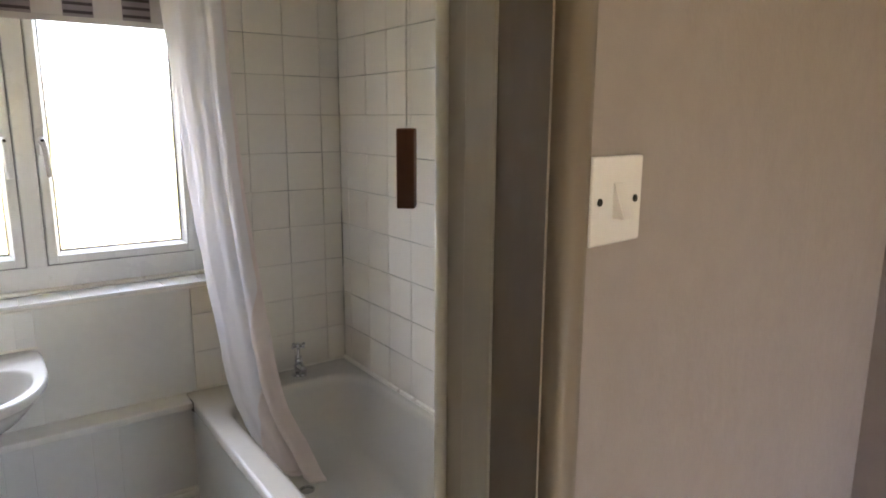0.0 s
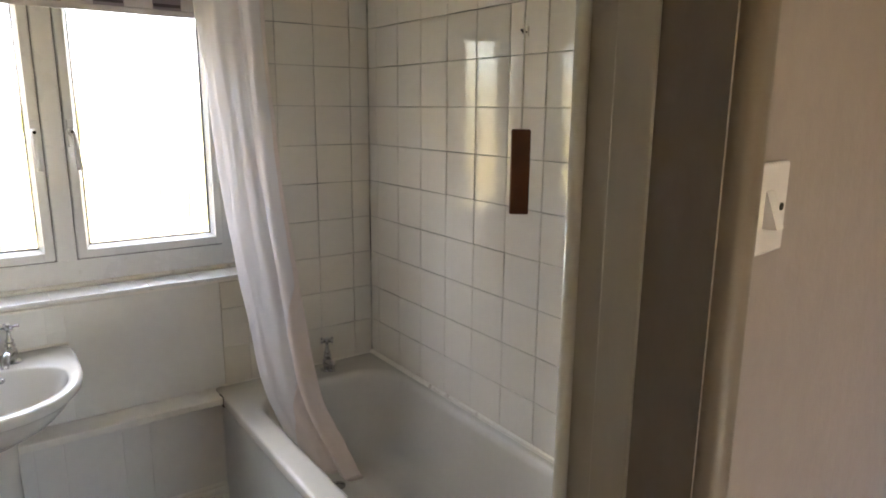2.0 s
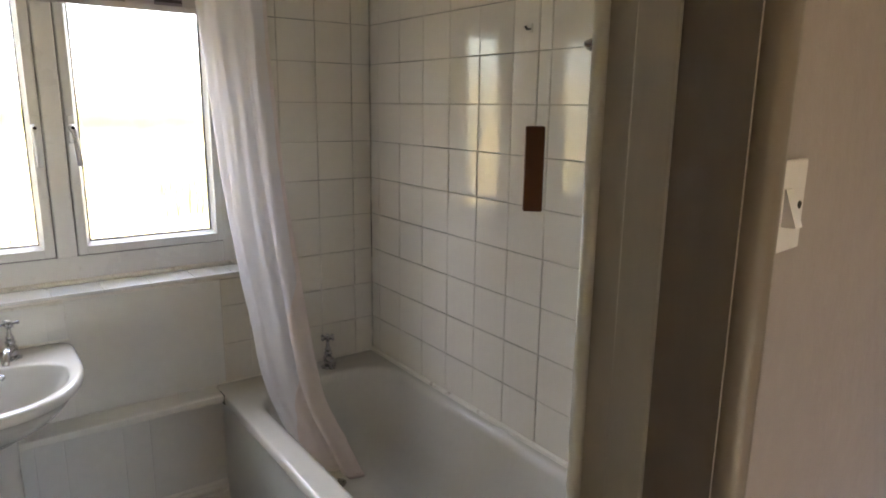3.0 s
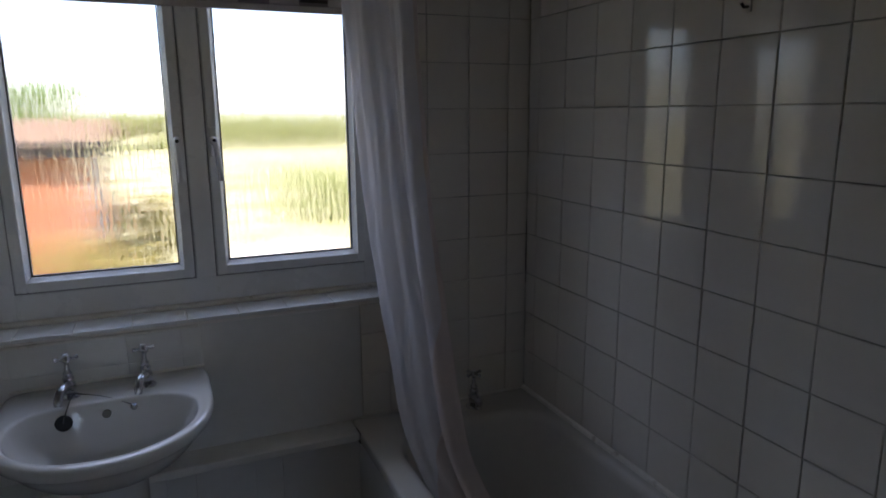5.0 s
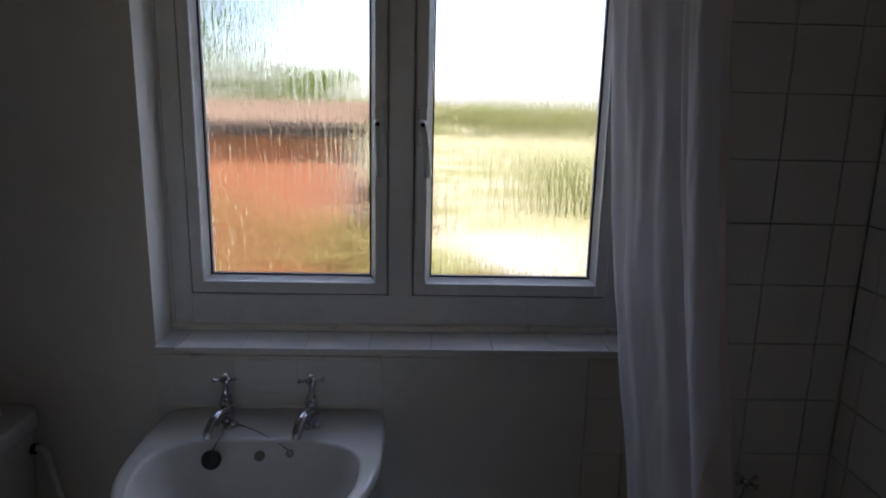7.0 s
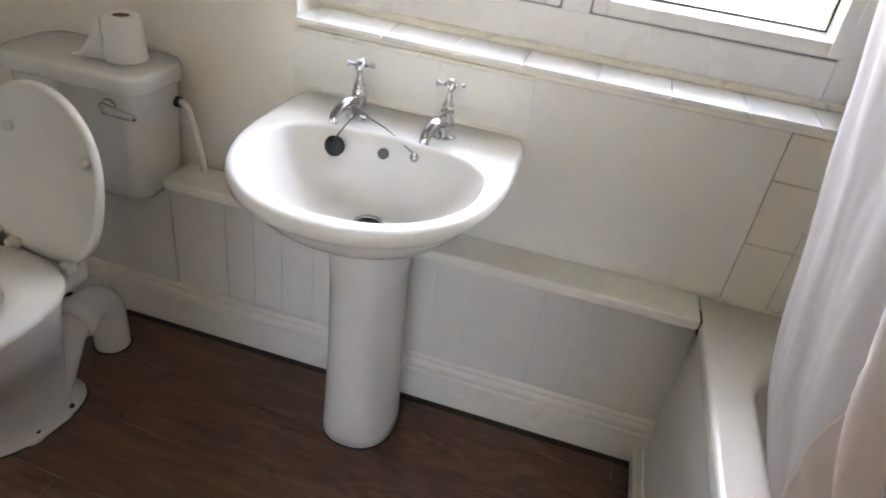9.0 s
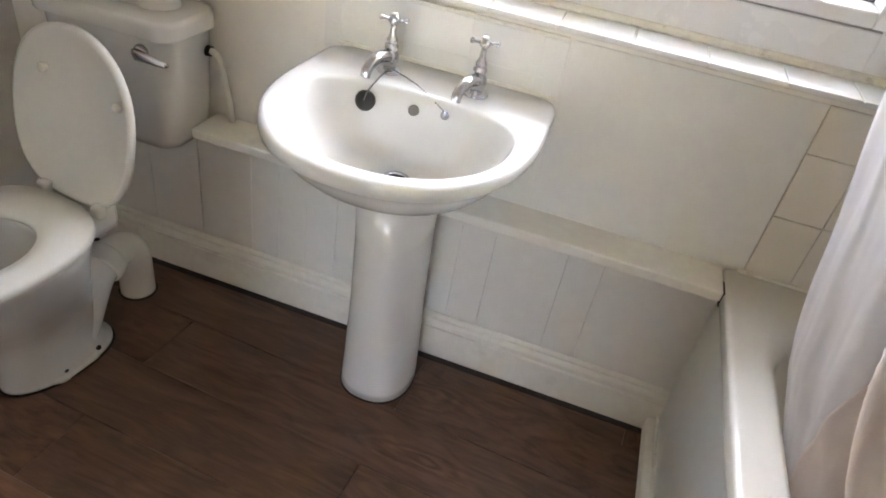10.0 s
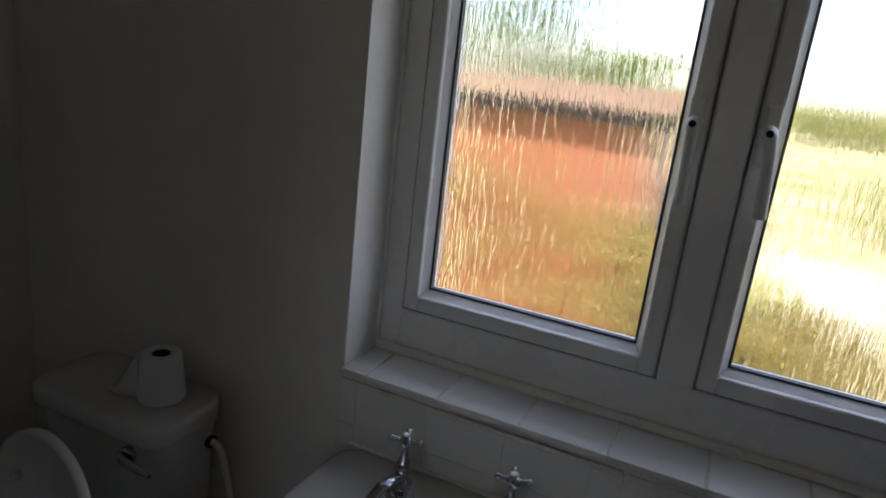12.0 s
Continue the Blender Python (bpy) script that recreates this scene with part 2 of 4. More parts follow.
    l.new(figure.outputs[0], total.inputs[1])
    l.new(total.outputs[0], hs.inputs["Value"])
    l.new(ramp.outputs[0], hs.inputs["Color"])
    l.new(hs.outputs[0], b.inputs["Base Color"])
    b.inputs["Roughness"].default_value = 0.42
    bp = n.new("ShaderNodeBump")
    bp.inputs["Strength"].default_value, bp.inputs["Distance"].default_value = 0.15, 0.002
    l.new(fine.outputs[0], bp.inputs["Height"])
    l.new(bp.outputs[0], b.inputs["Normal"])
    return m


PLANK = plank_material()
BRICK = material("red_brick", (0.38, 0.140, 0.056), 0.9, vary=0.15, scale=1.5, random_value=0.15)
MORTAR = material("mortar", (0.40, 0.33, 0.26), 0.95, vary=0.1)
ROOFTILE = material("roof_tile", (0.24, 0.15, 0.08), 0.9, vary=0.15, scale=2)
LAWN = material("lawn", (0.30, 0.29, 0.08), 0.95, vary=0.2, scale=0.6, bump=0.5, bump_scale=20, stain=(0.56, 0.48, 0.25), stain_scale=0.30, stain_from=0.40, stain_to=0.56)
PAVE = material("pale_paving", (0.72, 0.68, 0.58), 0.9, vary=0.1, scale=2)
LEAF = material("leaf", (0.19, 0.26, 0.05), 0.6, vary=0.3, scale=3, translucent=0.35)
LEAF2 = material("olive_leaf", (0.33, 0.27, 0.075), 0.6, vary=0.3, scale=3, translucent=0.35)
LEAF3 = material("field_hedge_leaf", (0.38, 0.40, 0.13), 0.6, vary=0.3, scale=0.5, translucent=0.35)
BARK = material("bark", (0.12, 0.09, 0.06), 0.95, vary=0.2, bump=0.5, bump_scale=20)

# ---- mesh helpers ----


def mesh_object(name, bm, mat, parent=None, smooth=False):
    me = bpy.data.meshes.new(name)
    bmesh.ops.recalc_face_normals(bm, faces=bm.faces[:])
    bm.to_mesh(me)
    bm.free()
    if smooth:
        for p in me.polygons:
            p.use_smooth = True
    me.materials.append(mat)
    ob = new(name, me)
    if parent is not None:
        ob.parent = parent
    return ob


def part(name, bm, mat, parent, label="", smooth=False):
    return tagged(mesh_object(name, bm, mat, parent, smooth), label)


def thing(name, label, category, at=(0, 0, 0), group="", rz=0.0):
    ob = new(name)
    ob.matrix_world = pose(*at, 0, 0, rz)
    ob.empty_display_size = 0.05
    return tagged(ob, label, category, group)


def structure(name, bm, mat, label="", category=""):
    return tagged(mesh_object(name, bm, mat), label, category, "", "structure")


def add_box(bm, x0, x1, y0, y1, z0, z1, bevel=0.0, segs=2):
    v = bmesh.ops.create_cube(bm, size=1.0)["verts"]
    bmesh.ops.scale(bm, vec=(x1 - x0, y1 - y0, z1 - z0), verts=v)
    bmesh.ops.translate(bm, vec=((x0 + x1) / 2, (y0 + y1) / 2, (z0 + z1) / 2), verts=v)
    if bevel:
        edges = list({e for f in v for e in f.link_edges})
        bmesh.ops.bevel(bm, geom=edges, offset=bevel, segments=segs, affect="EDGES", profile=0.5)
    return bm


def add_prism(bm, corners, z0, z1):
    """An upright block over a plan of corners."""
    low, high = [bm.verts.new((x, y, z0)) for x, y in corners], [bm.verts.new((x, y, z1)) for x, y in corners]
    for i in range(len(corners)):
        j = (i + 1) % len(corners)
        bm.faces.new((low[i], low[j], high[j], high[i]))
    bm.faces.new(low[::-1])
    bm.faces.new(high)
    return bm


def box(x0, x1, y0, y1, z0, z1, bevel=0.0, segs=2):
    return add_box(bmesh.new(), x0, x1, y0, y1, z0, z1, bevel, segs)


def loft(rings, cap_start=True, cap_end=True, closed=True):
    """A skin over rings of equal length; each ring is a list of points."""
    bm = bmesh.new()
    vs = [[bm.verts.new(p) for p in r] for r in rings]
    n = len(rings[0])
    for a, b in zip(vs, vs[1:]):
        for i in range(n if closed else n - 1):
            j = (i + 1) % n
            bm.faces.new((a[i], a[j], b[j], b[i]))
    if cap_start:
        bm.faces.new(vs[0][::-1])
    if cap_end:
        bm.faces.new(vs[-1])
    return bm


def lathe(profile, segs=28, cap=True):
    """profile: (radius, height) pairs turned about z."""
    rings = [[(r * math.cos(2 * math.pi * i / segs), r * math.sin(2 * math.pi * i / segs), z) for i in range(segs)] for r, z in profile]
    return loft(rings, cap, cap)


def tube(points, radius, segs=12):
    """A round pipe along points; radius may be one number or one for each point."""
    pts = [Vector(p) for p in points]
    rad = radius if isinstance(radius, (list, tuple)) else [radius] * len(pts)
    rings, side = [], None
    for i, p in enumerate(pts):
        d = (pts[min(i + 1, len(pts) - 1)] - pts[max(i - 1, 0)]).normalized()
        if side is None:
            side = d.orthogonal().normalized()
        else:
            side = (side - d * side.dot(d)).normalized()
        other = d.cross(side)
        rings.append([p + rad[i] * (math.cos(2 * math.pi * k / segs) * side + math.sin(2 * math.pi * k / segs) * other) for k in range(segs)])
    return loft(rings)


def bend(points, n=8):
    """Smooth points through the given ones (Catmull-Rom)."""
    p = [Vector(points[0])] + [Vector(q) for q in points] + [Vector(points[-1])]
    out = []
    for a, b, c, d in zip(p, p[1:], p[2:], p[3:]):
        for k in range(n):
            t = k / n
            out.append(0.5 * (2 * b + (c - a) * t + (2 * a - 5 * b + 4 * c - d) * t * t + (3 * b - a - 3 * c + d) * t ** 3))
    out.append(p[-2])
    return out


def moved(bm, m):
    bmesh.ops.transform(bm, matrix=m, verts=bm.verts[:])
    return bm


def joined(*bms):
    out = bmesh.new()
    for b in bms:
        me = bpy.data.meshes.new("tmp")
        b.to_mesh(me)
        b.free()
        out.from_mesh(me)
        bpy.data.meshes.remove(me)
    return out


def rounded(x0, x1, y0, y1, r, z, k=8):
    """A rounded rectangle as a ring."""
    out = []
    for cx, cy, a0 in ((x1 - r, y1 - r, 0), (x0 + r, y1 - r, 90), (x0 + r, y0 + r, 180), (x1 - r, y0 + r, 270)):
        for i in range(k + 1):
            a = radians(a0 + 90 * i / k)
            out.append((cx + r * math.cos(a), cy + r * math.sin(a), z))
    return out


def egg(cx, cy, a, front, back, z, n=64, back_power=2.0, front_power=2.0):
    """A ring with half-width a, that reaches `front` towards -y and `back` towards +y."""
    out = []
    for i in range(n):
        t = 2 * math.pi * i / n
        c, s = math.cos(t), math.sin(t)
        p = back_power if s > 0 else front_power
        x = a * math.copysign(abs(c) ** (2 / p), c)
        y = (back if s > 0 else front) * math.copysign(abs(s) ** (2 / p), s)
        out.append((cx + x, cy + y, z))
    return out


# ---- plan ----
YN, XE, XW, YI, YO, CEIL = 2.475, 1.40, -1.25, 0.472, 0.345, 2.36
XL, XR = -0.225, 0.504      # faces of the door lining
FOOT = 0.672                # wall at the foot of the bath
NIB = 0.760
SKEW = 0.115               # the hall wall runs slightly out of square
RIM = 0.522
WX0, WX1, WZ0, WZ1 = -0.325, 0.856, 0.960, 2.05
YOUT = 2.78

# ---- walls, floor, ceiling ----
bm = box(XW - 0.12, WX0, YN, YOUT, -0.1, CEIL)
add_box(bm, WX1, XE + 0.12, YN, YOUT, -0.1, CEIL)
add_box(bm, WX0, WX1, YN, YOUT, -0.1, WZ0 - 0.014)
add_box(bm, WX0, WX1, YN, YOUT, WZ1, CEIL)
wall_north = structure("wall_north", bm, PAINT, "off-white painted wall with a window recess", "wall")
wall_east = structure("wall_east", box(XE, XE + 0.12, YI, YN, -0.1, CEIL), GROUT, "wall behind white square tiles", "wall")
wall_west = structure("wall_west", box(XW - 0.12, XW, YI, YN, -0.1, CEIL), PAINT, "off-white painted wall", "wall")
bm = box(XW - 0.12, XL - 0.03, YO + 0.004, YI, -0.1, CEIL)
add_prism(bm, [(XR + 0.03, YO + 0.004), (XE, YO + 0.004 + SKEW * (XE - XR - 0.03)), (XE, YI), (XR + 0.03, YI)], -0.1, CEIL)
add_box(bm, XL - 0.03, XR + 0.03, YO + 0.004, YI, 2.06, CEIL)
wall_south = structure("wall_south", bm, PAINT, "painted wall round the bathroom doorway", "wall")
bm = box(NIB, XE, YI, FOOT, -0.02, CEIL)
wall_bath_end = structure("wall_bath_end", bm, PAINT, "short painted wall at the foot of the bath", "wall")
part("corner_bead", tube([(NIB + 0.004, FOOT - 0.004, 0.0), (NIB + 0.004, FOOT - 0.004, CEIL)], 0.012, 14), GLOSS, wall_bath_end, "white rounded corner bead", True)
structure("ceiling", box(XW - 0.12, XE + 0.12, YO + 0.004, YOUT, CEIL, CEIL + 0.15), PAINT, "plain white ceiling", "ceiling")
floor = structure("floor", box(XW, XE, YI - 0.15, YN, -0.06, -0.010), DARK, "dark brown wood laminate floor", "floor")

# hall outside the door
HX0, HX1, HY0 = -2.40, 1.59, -3.2
bm = add_prism(bmesh.new(), [(XR + 0.03, YO - 0.002), (HX1 + 0.001, YO - 0.002 + SKEW * (HX1 - XR - 0.03)), (HX1 + 0.001, YO + 0.004 + SKEW * (HX1 - XR - 0.03)), (XR + 0.03, YO + 0.004)], -0.02, CEIL)
add_box(bm, HX0, XL - 0.03, YO - 0.002, YO + 0.004, -0.02, CEIL)
add_box(bm, XL - 0.03, XR + 0.03, YO - 0.002, YO + 0.004, 2.06, CEIL)
wall_hall_north = structure("wall_hall_north", bm, HALL, "warm beige painted hall wall with faint marks", "wall")
structure("wall_hall_east", box(HX1, HX1 + 0.14, HY0, YO + 0.13, -0.02, CEIL), HALL, "shaded beige hall wall", "wall")
structure("wall_hall_west", box(HX0 - 0.12, HX0, HY0, YO + 0.004, -0.02, CEIL), HALL_DIM, "unseen brown-beige hall wall, dimmed to cut bounced light", "wall")
# opening added in the unseen wall, sized for the light it lets in
HW0, HW1 = 0.18, 1.18
bm = box(HX0 - 0.12, HW0, HY0 - 0.15, HY0, -0.02, CEIL)
add_box(bm, HW1, HX1 + 0.14, HY0 - 0.15, HY0, -0.02, CEIL)
add_box(bm, HW0, HW1, HY0 - 0.15, HY0, -0.02, 0.95)
add_box(bm, HW0, HW1, HY0 - 0.15, HY0, 1.98, CEIL)
structure("wall_hall_south", bm, HALL_DIM, "unseen dimmed beige hall wall, opening added to let light in", "wall")
structure("ceiling_hall", add_box(box(HX0 - 0.12, HX1 + 0.14, HY0 - 0.15, YO + 0.004, CEIL, CEIL + 0.15), XR + 0.03, HX1 + 0.14, YO + 0.004, YO + 0.13, CEIL - 0.004, CEIL + 0.146), PAINT, "plain hall ceiling", "ceiling")
structure("floor_hall", add_box(box(HX0 - 0.12, HX1 + 0.14, HY0 - 0.15, YI - 0.15, -0.06, 0.0), XR + 0.035, HX1 + 0.14, YI - 0.15, YO + 0.13, -0.062, 0.003), CARPET, "brown hall carpet", "floor")

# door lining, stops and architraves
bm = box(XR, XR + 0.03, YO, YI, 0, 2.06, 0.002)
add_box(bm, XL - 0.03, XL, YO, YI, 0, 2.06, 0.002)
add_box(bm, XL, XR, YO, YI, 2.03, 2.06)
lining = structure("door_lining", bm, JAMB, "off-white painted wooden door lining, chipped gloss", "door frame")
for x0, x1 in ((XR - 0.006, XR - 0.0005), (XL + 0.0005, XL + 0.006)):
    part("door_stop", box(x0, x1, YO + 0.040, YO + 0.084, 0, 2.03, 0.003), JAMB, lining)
# thin strips that carry the hall-side shade as brown colour
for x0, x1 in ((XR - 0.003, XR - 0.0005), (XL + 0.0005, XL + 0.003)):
    part("rebate_strip", box(x0, x1, YO - 0.026, YO + 0.0396, 0, 2.03), SURROUND_SHADED, lining, "gloss of the hall side, its shade painted in as brown")
part("edge_bead", tube([(XR, YI - 0.002, 0), (XR, YI - 0.002, 2.04)], 0.0085, 14), GLOSS, lining, "white rounded bead at the frame edge", True)


def architrave(x_in, x_out, y, sign):
    """Moulded trim up one side of a doorway: a stepped section, drawn up."""
    w = x_out - x_in
    sec = [(0, 0), (0, 0.024), (0.04, 0.031), (0.11, 0.037), (0.20, 0.0405), (0.32, 0.042), (0.62, 0.041), (0.84, 0.038), (0.95, 0.033), (1.0, 0.024), (1.0, 0)]
    return loft([[(x_in + w * u, y + sign * d, z) for u, d in sec] for z in (0.0, 2.09)])


# hall trim wears the same brown, painted in for shade
trim = structure("architrave_hall", architrave(XR + 0.002, 0.549, YO + 0.002, -1), SURROUND_SHADED, "moulded off-white door surround, shade painted in as brown", "trim")
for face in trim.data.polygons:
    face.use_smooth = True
part("trim_length", architrave(XL - 0.002, -0.272, YO - 0.002, -1), SURROUND_SHADED, trim)
part("trim_head", box(-0.272, 0.549, YO - 0.030, YO - 0.002, 2.09, 2.15, 0.004), SURROUND_SHADED, trim)

# ---- boxing and panel along the window wall ----
LEDGE_Y, PAN_Y, SKIRT_Y = 2.362, 2.428, 2.414
boxing = thing("pipe_boxing", "white painted tongue-and-groove pipe boxing along the wall", "boxing")
part("ledge", box(-0.632, 0.6985, LEDGE_Y, YN, RIM - 0.028, RIM, 0.005, 3), GLOSS, boxing, "white painted shelf with a rounded edge")
xs = [-1.245, -0.985, -0.824, -0.665, -0.504, -0.421, -0.338, -0.248, -0.16, -0.075, 0.01, 0.091, 0.178, 0.359, 0.448, 0.715]
for a, b in zip(xs, xs[1:]):
    top = RIM - 0.028 if a > -0.67 else RIM - 0.012
    part("board", box(a + 0.0002, b - (0.0030 if b == -0.665 else 0.0003), PAN_Y, PAN_Y + 0.014, 0.0, top, 0.0011, 1), PANEL, boxing)
# near-black block set into the shelf-end gap in place of its shade
part("notch", box(0.6990, 0.7115, LEDGE_Y + 0.001, LEDGE_Y + 0.05, RIM - 0.040, RIM - 0.003), DARK, boxing, "gap at the shelf end, its shade put in as a dark block")
part("backing", box(-1.245, 0.715, PAN_Y + 0.014, PAN_Y + 0.03, 0.0, RIM - 0.03), OVERFLOW, boxing)


def skirting(x0, x1, y, h):
    sec = [(0, 0), (0.022, 0), (0.022, h * 0.68), (0.0205, h * 0.70), (0.015, h * 0.71), (0.015, h * 0.75), (0.0175, h * 0.77), (0.0175, h * 0.83), (0.014, h * 0.87), (0.008, h * 0.90), (0.008, h * 0.94), (0.005, h * 0.98), (0.002, h), (0, h)]
    return loft([[(x, y + 0.016 - d, z) for d, z in sec] for x in (x0, x1)])


skirt = structure("baseboard", skirting(XW, 0.712, SKIRT_Y - 0.002, 0.145), GLOSS, "moulded white skirting board", "skirting")
# dark brown strip on the floor stands for the shadow line below the skirting
part("shadow_strip", box(XW, 0.70, SKIRT_Y - 0.026, SKIRT_Y + 0.012, -0.008, 0.003), UMBER, skirt, "shadow line of the skirting, laid as a dark strip")

# flat panel between ledge and sill
structure("wall_panel", box(0.229, 0.742, YN - 0.004, YN - 0.0005, RIM, 0.936, 0.0015), PANEL, "smooth grey-white painted panel under the sill", "panel")
structure("wall_panel", box(-0.30, 0.229, YN - 0.004, YN - 0.0005, RIM, 0.770), PANEL, "smooth painted panel behind the basin", "panel")
structure("trim_sill_bead", box(WX0 + 0.003, 0.225, YN - 0.010, YN - 0.001, 0.931, 0.939, 0.002), SEAL, "yellowed trim strip under the sill", "trim")

# ---- window ----
win = thing("window_1", "white plastic double casement window with obscured glass", "window")
win["kind"] = "structure"
FY0, FY1 = 2.600, 2.675


def frame_ring(x0, x1, z0, z1, w, y0, y1, bev, bottom=None, top=None):
    """Four mitred-looking bars round an opening, as one mesh."""
    bo, to = bottom or w, top or w
    bm = box(x0, x0 + w, y0, y1, z0, z1, bev)
    add_box(bm, x1 - w, x1, y0, y1, z0, z1, bev)
    add_box(bm, x0 + w - 0.002, x1 - w + 0.002, y0 + 0.0008, y1, z0, z0 + bo, bev)
    add_box(bm, x0 + w - 0.002, x1 - w + 0.002, y0 + 0.0008, y1, z1 - to, z1, bev)
    return bm


def bead_ring(x0, x1, z0, z1, w, y0, depth):
    """Sloped glazing bead: a ring whose inner edge lies deeper."""
    bm = bmesh.new()
    o = [bm.verts.new(p) for p in ((x0, y0, z0), (x1, y0, z0), (x1, y0, z1), (x0, y0, z1))]
    i = [bm.verts.new(p) for p in ((x0 + w, y0 + depth, z0 + w), (x1 - w, y0 + depth, z0 + w), (x1 - w, y0 + depth, z1 - w), (x0 + w, y0 + depth, z1 - w))]
    c = [bm.verts.new((v.co.x, y0 + depth + 0.006, v.co.z)) for v in i]
    d = [bm.verts.new((v.co.x, y0 + depth + 0.006, v.co.z)) for v in o]
    for a, b in ((o, i), (i, c), (c, d), (d, o)):
        for k in range(4):
            bm.faces.new((a[k], a[(k + 1) % 4], b[(k + 1) % 4], b[k]))
    return bm


part("window_frame", frame_ring(WX0 + 0.002, WX1 - 0.002, WZ0 + 0.006, WZ1 - 0.002, 0.052, FY0, FY1 + 0.03, 0.004, 0.090, 0.080), UPVC, win)
mull = part("mullion", box(0.236, 0.297, FY0 - 0.010, FY1, 1.0555, 1.968, 0.005), UPVC, win)
for x0, x1, gx0, gx1, hx in ((-0.271, 0.235, -0.221, 0.185, 0.211), (0.298, 0.812, 0.347, 0.763, 0.319)):
    sash = part("sash", frame_ring(x0 + 0.0032, x1 - 0.0032, 1.0602, 1.9548, 0.0318, FY0 - 0.008, FY1 + 0.01, 0.005), UPVC, win)
    part("seal_line", frame_ring(x0 - 0.001, x1 + 0.001, 1.0555, 1.9595, 0.006, FY0 + 0.001, FY0 + 0.02, 0.0), SEALGREY, sash, "dark seal round the sash")
    part("glazing_bead", bead_ring(x0 + 0.032, x1 - 0.032, 1.089, 1.926, 0.013, FY0 - 0.002, 0.022), UPVC, sash)
    part("gasket", frame_ring(x0 + 0.0455, x1 - 0.0455, 1.1025, 1.9125, 0.004, FY0 + 0.021, FY0 + 0.034, 0.0), GASKET, sash, "black rubber gasket")
    pane = part("pane", box(x0 + 0.046, x1 - 0.046, FY0 + 0.034, FY0 + 0.040, 1.102, 1.913), GLASS, win, "obscured glass with vertical ripples")
    pane.visible_shadow = False
    yh = FY0 - 0.006
    handle = part("handle", box(hx - 0.012, hx + 0.012, yh - 0.014, yh, 1.446, 1.540, 0.005), UPVC, sash, "white casement handle with key lock")
    lean = 0.014 if hx > 0.25 else 0.004
    bm = tube(bend([(hx, yh - 0.008, 1.499), (hx, yh - 0.034, 1.496), (hx + lean * 0.4, yh - 0.042, 1.471), (hx + lean, yh - 0.036, 1.373)], 5), [0.012] * 8 + [0.0095] * 8, 12)
    part("lever", bm, UPVC, handle, "", True)
    part("key_lock", moved(lathe([(0.0055, 0), (0.0055, 0.004)], 12), Matrix.Translation((hx, yh - 0.046, 1.499)) @ pose(0, 0, 0, 90, 0, 0)), DARK, handle, "dark key barrel")
part("sealant", tube([(WX0 + 0.004, FY0 - 0.003, WZ0 + 0.006), (WX1 - 0.004, FY0 - 0.003, WZ0 + 0.006)], 0.011, 10), SEAL, win, "stained bead of sealant")
part("sealant", tube([(WX0 + 0.004, FY0 - 0.003, WZ0 + 0.006), (WX0 + 0.004, FY0 - 0.003, WZ1)], 0.006, 8), UPVC, win)
# sill of tiles
sill = structure("window_sill", box(WX0, WX1, YN - 0.008, YOUT - 0.08, WZ0 - 0.014, WZ0 - 0.003), SEAL, "window ledge of white tiles", "sill")
joints = [-0.3245, -0.270, -0.118, 0.040, 0.194, 0.348, 0.500, 0.652, 0.792, 0.8555]
for a, b in zip(joints, joints[1:]):
    part("tile", box(a + 0.001, b - 0.001, YN - 0.010, FY0 + 0.002, WZ0 - 0.012, WZ0, 0.0025), SILLTILE, sill)
part("reveal_lining", box(WX0 - 0.0005, WX0 + 0.0025, YN + 0.0005, FY0 + 0.02, WZ0, WZ1), GLOSS, sill)

# blind rolled down a little over the window head
blind = thing("roller_blind", "pale fabric blind with dark dashed bands, rolled up", "blind")
part("fabric", box(WX0 + 0.012, WX1 - 0.012, 2.548, 2.5495, 1.908, WZ1), BLIND, blind)
part("hem_bar", box(WX0 + 0.012, WX1 - 0.012, 2.545, 2.553, 1.889, 1.911, 0.003), BLIND, blind)
for i in range(6):
    x = -0.318 + 0.184 * i
    part("grey_band", box(x, x + 0.093, 2.5462, 2.5474, 1.908, WZ1 - 0.01), BLIND_GREY, blind, "grey woven band")
    for k in range(4):
        part("dark_dash", box(x + 0.002, x + 0.091, 2.5448, 2.5460, 1.920 + 0.028 * k, 1.930 + 0.028 * k), BLIND_DARK, blind)

# ---- bath ----
bath = thing("bathtub", "white enamelled bathtub set along the tiled wall", "bathtub")
X0, X1, Y0, Y1 = 0.700, XE - 0.004, FOOT + 0.003, YN - 0.004
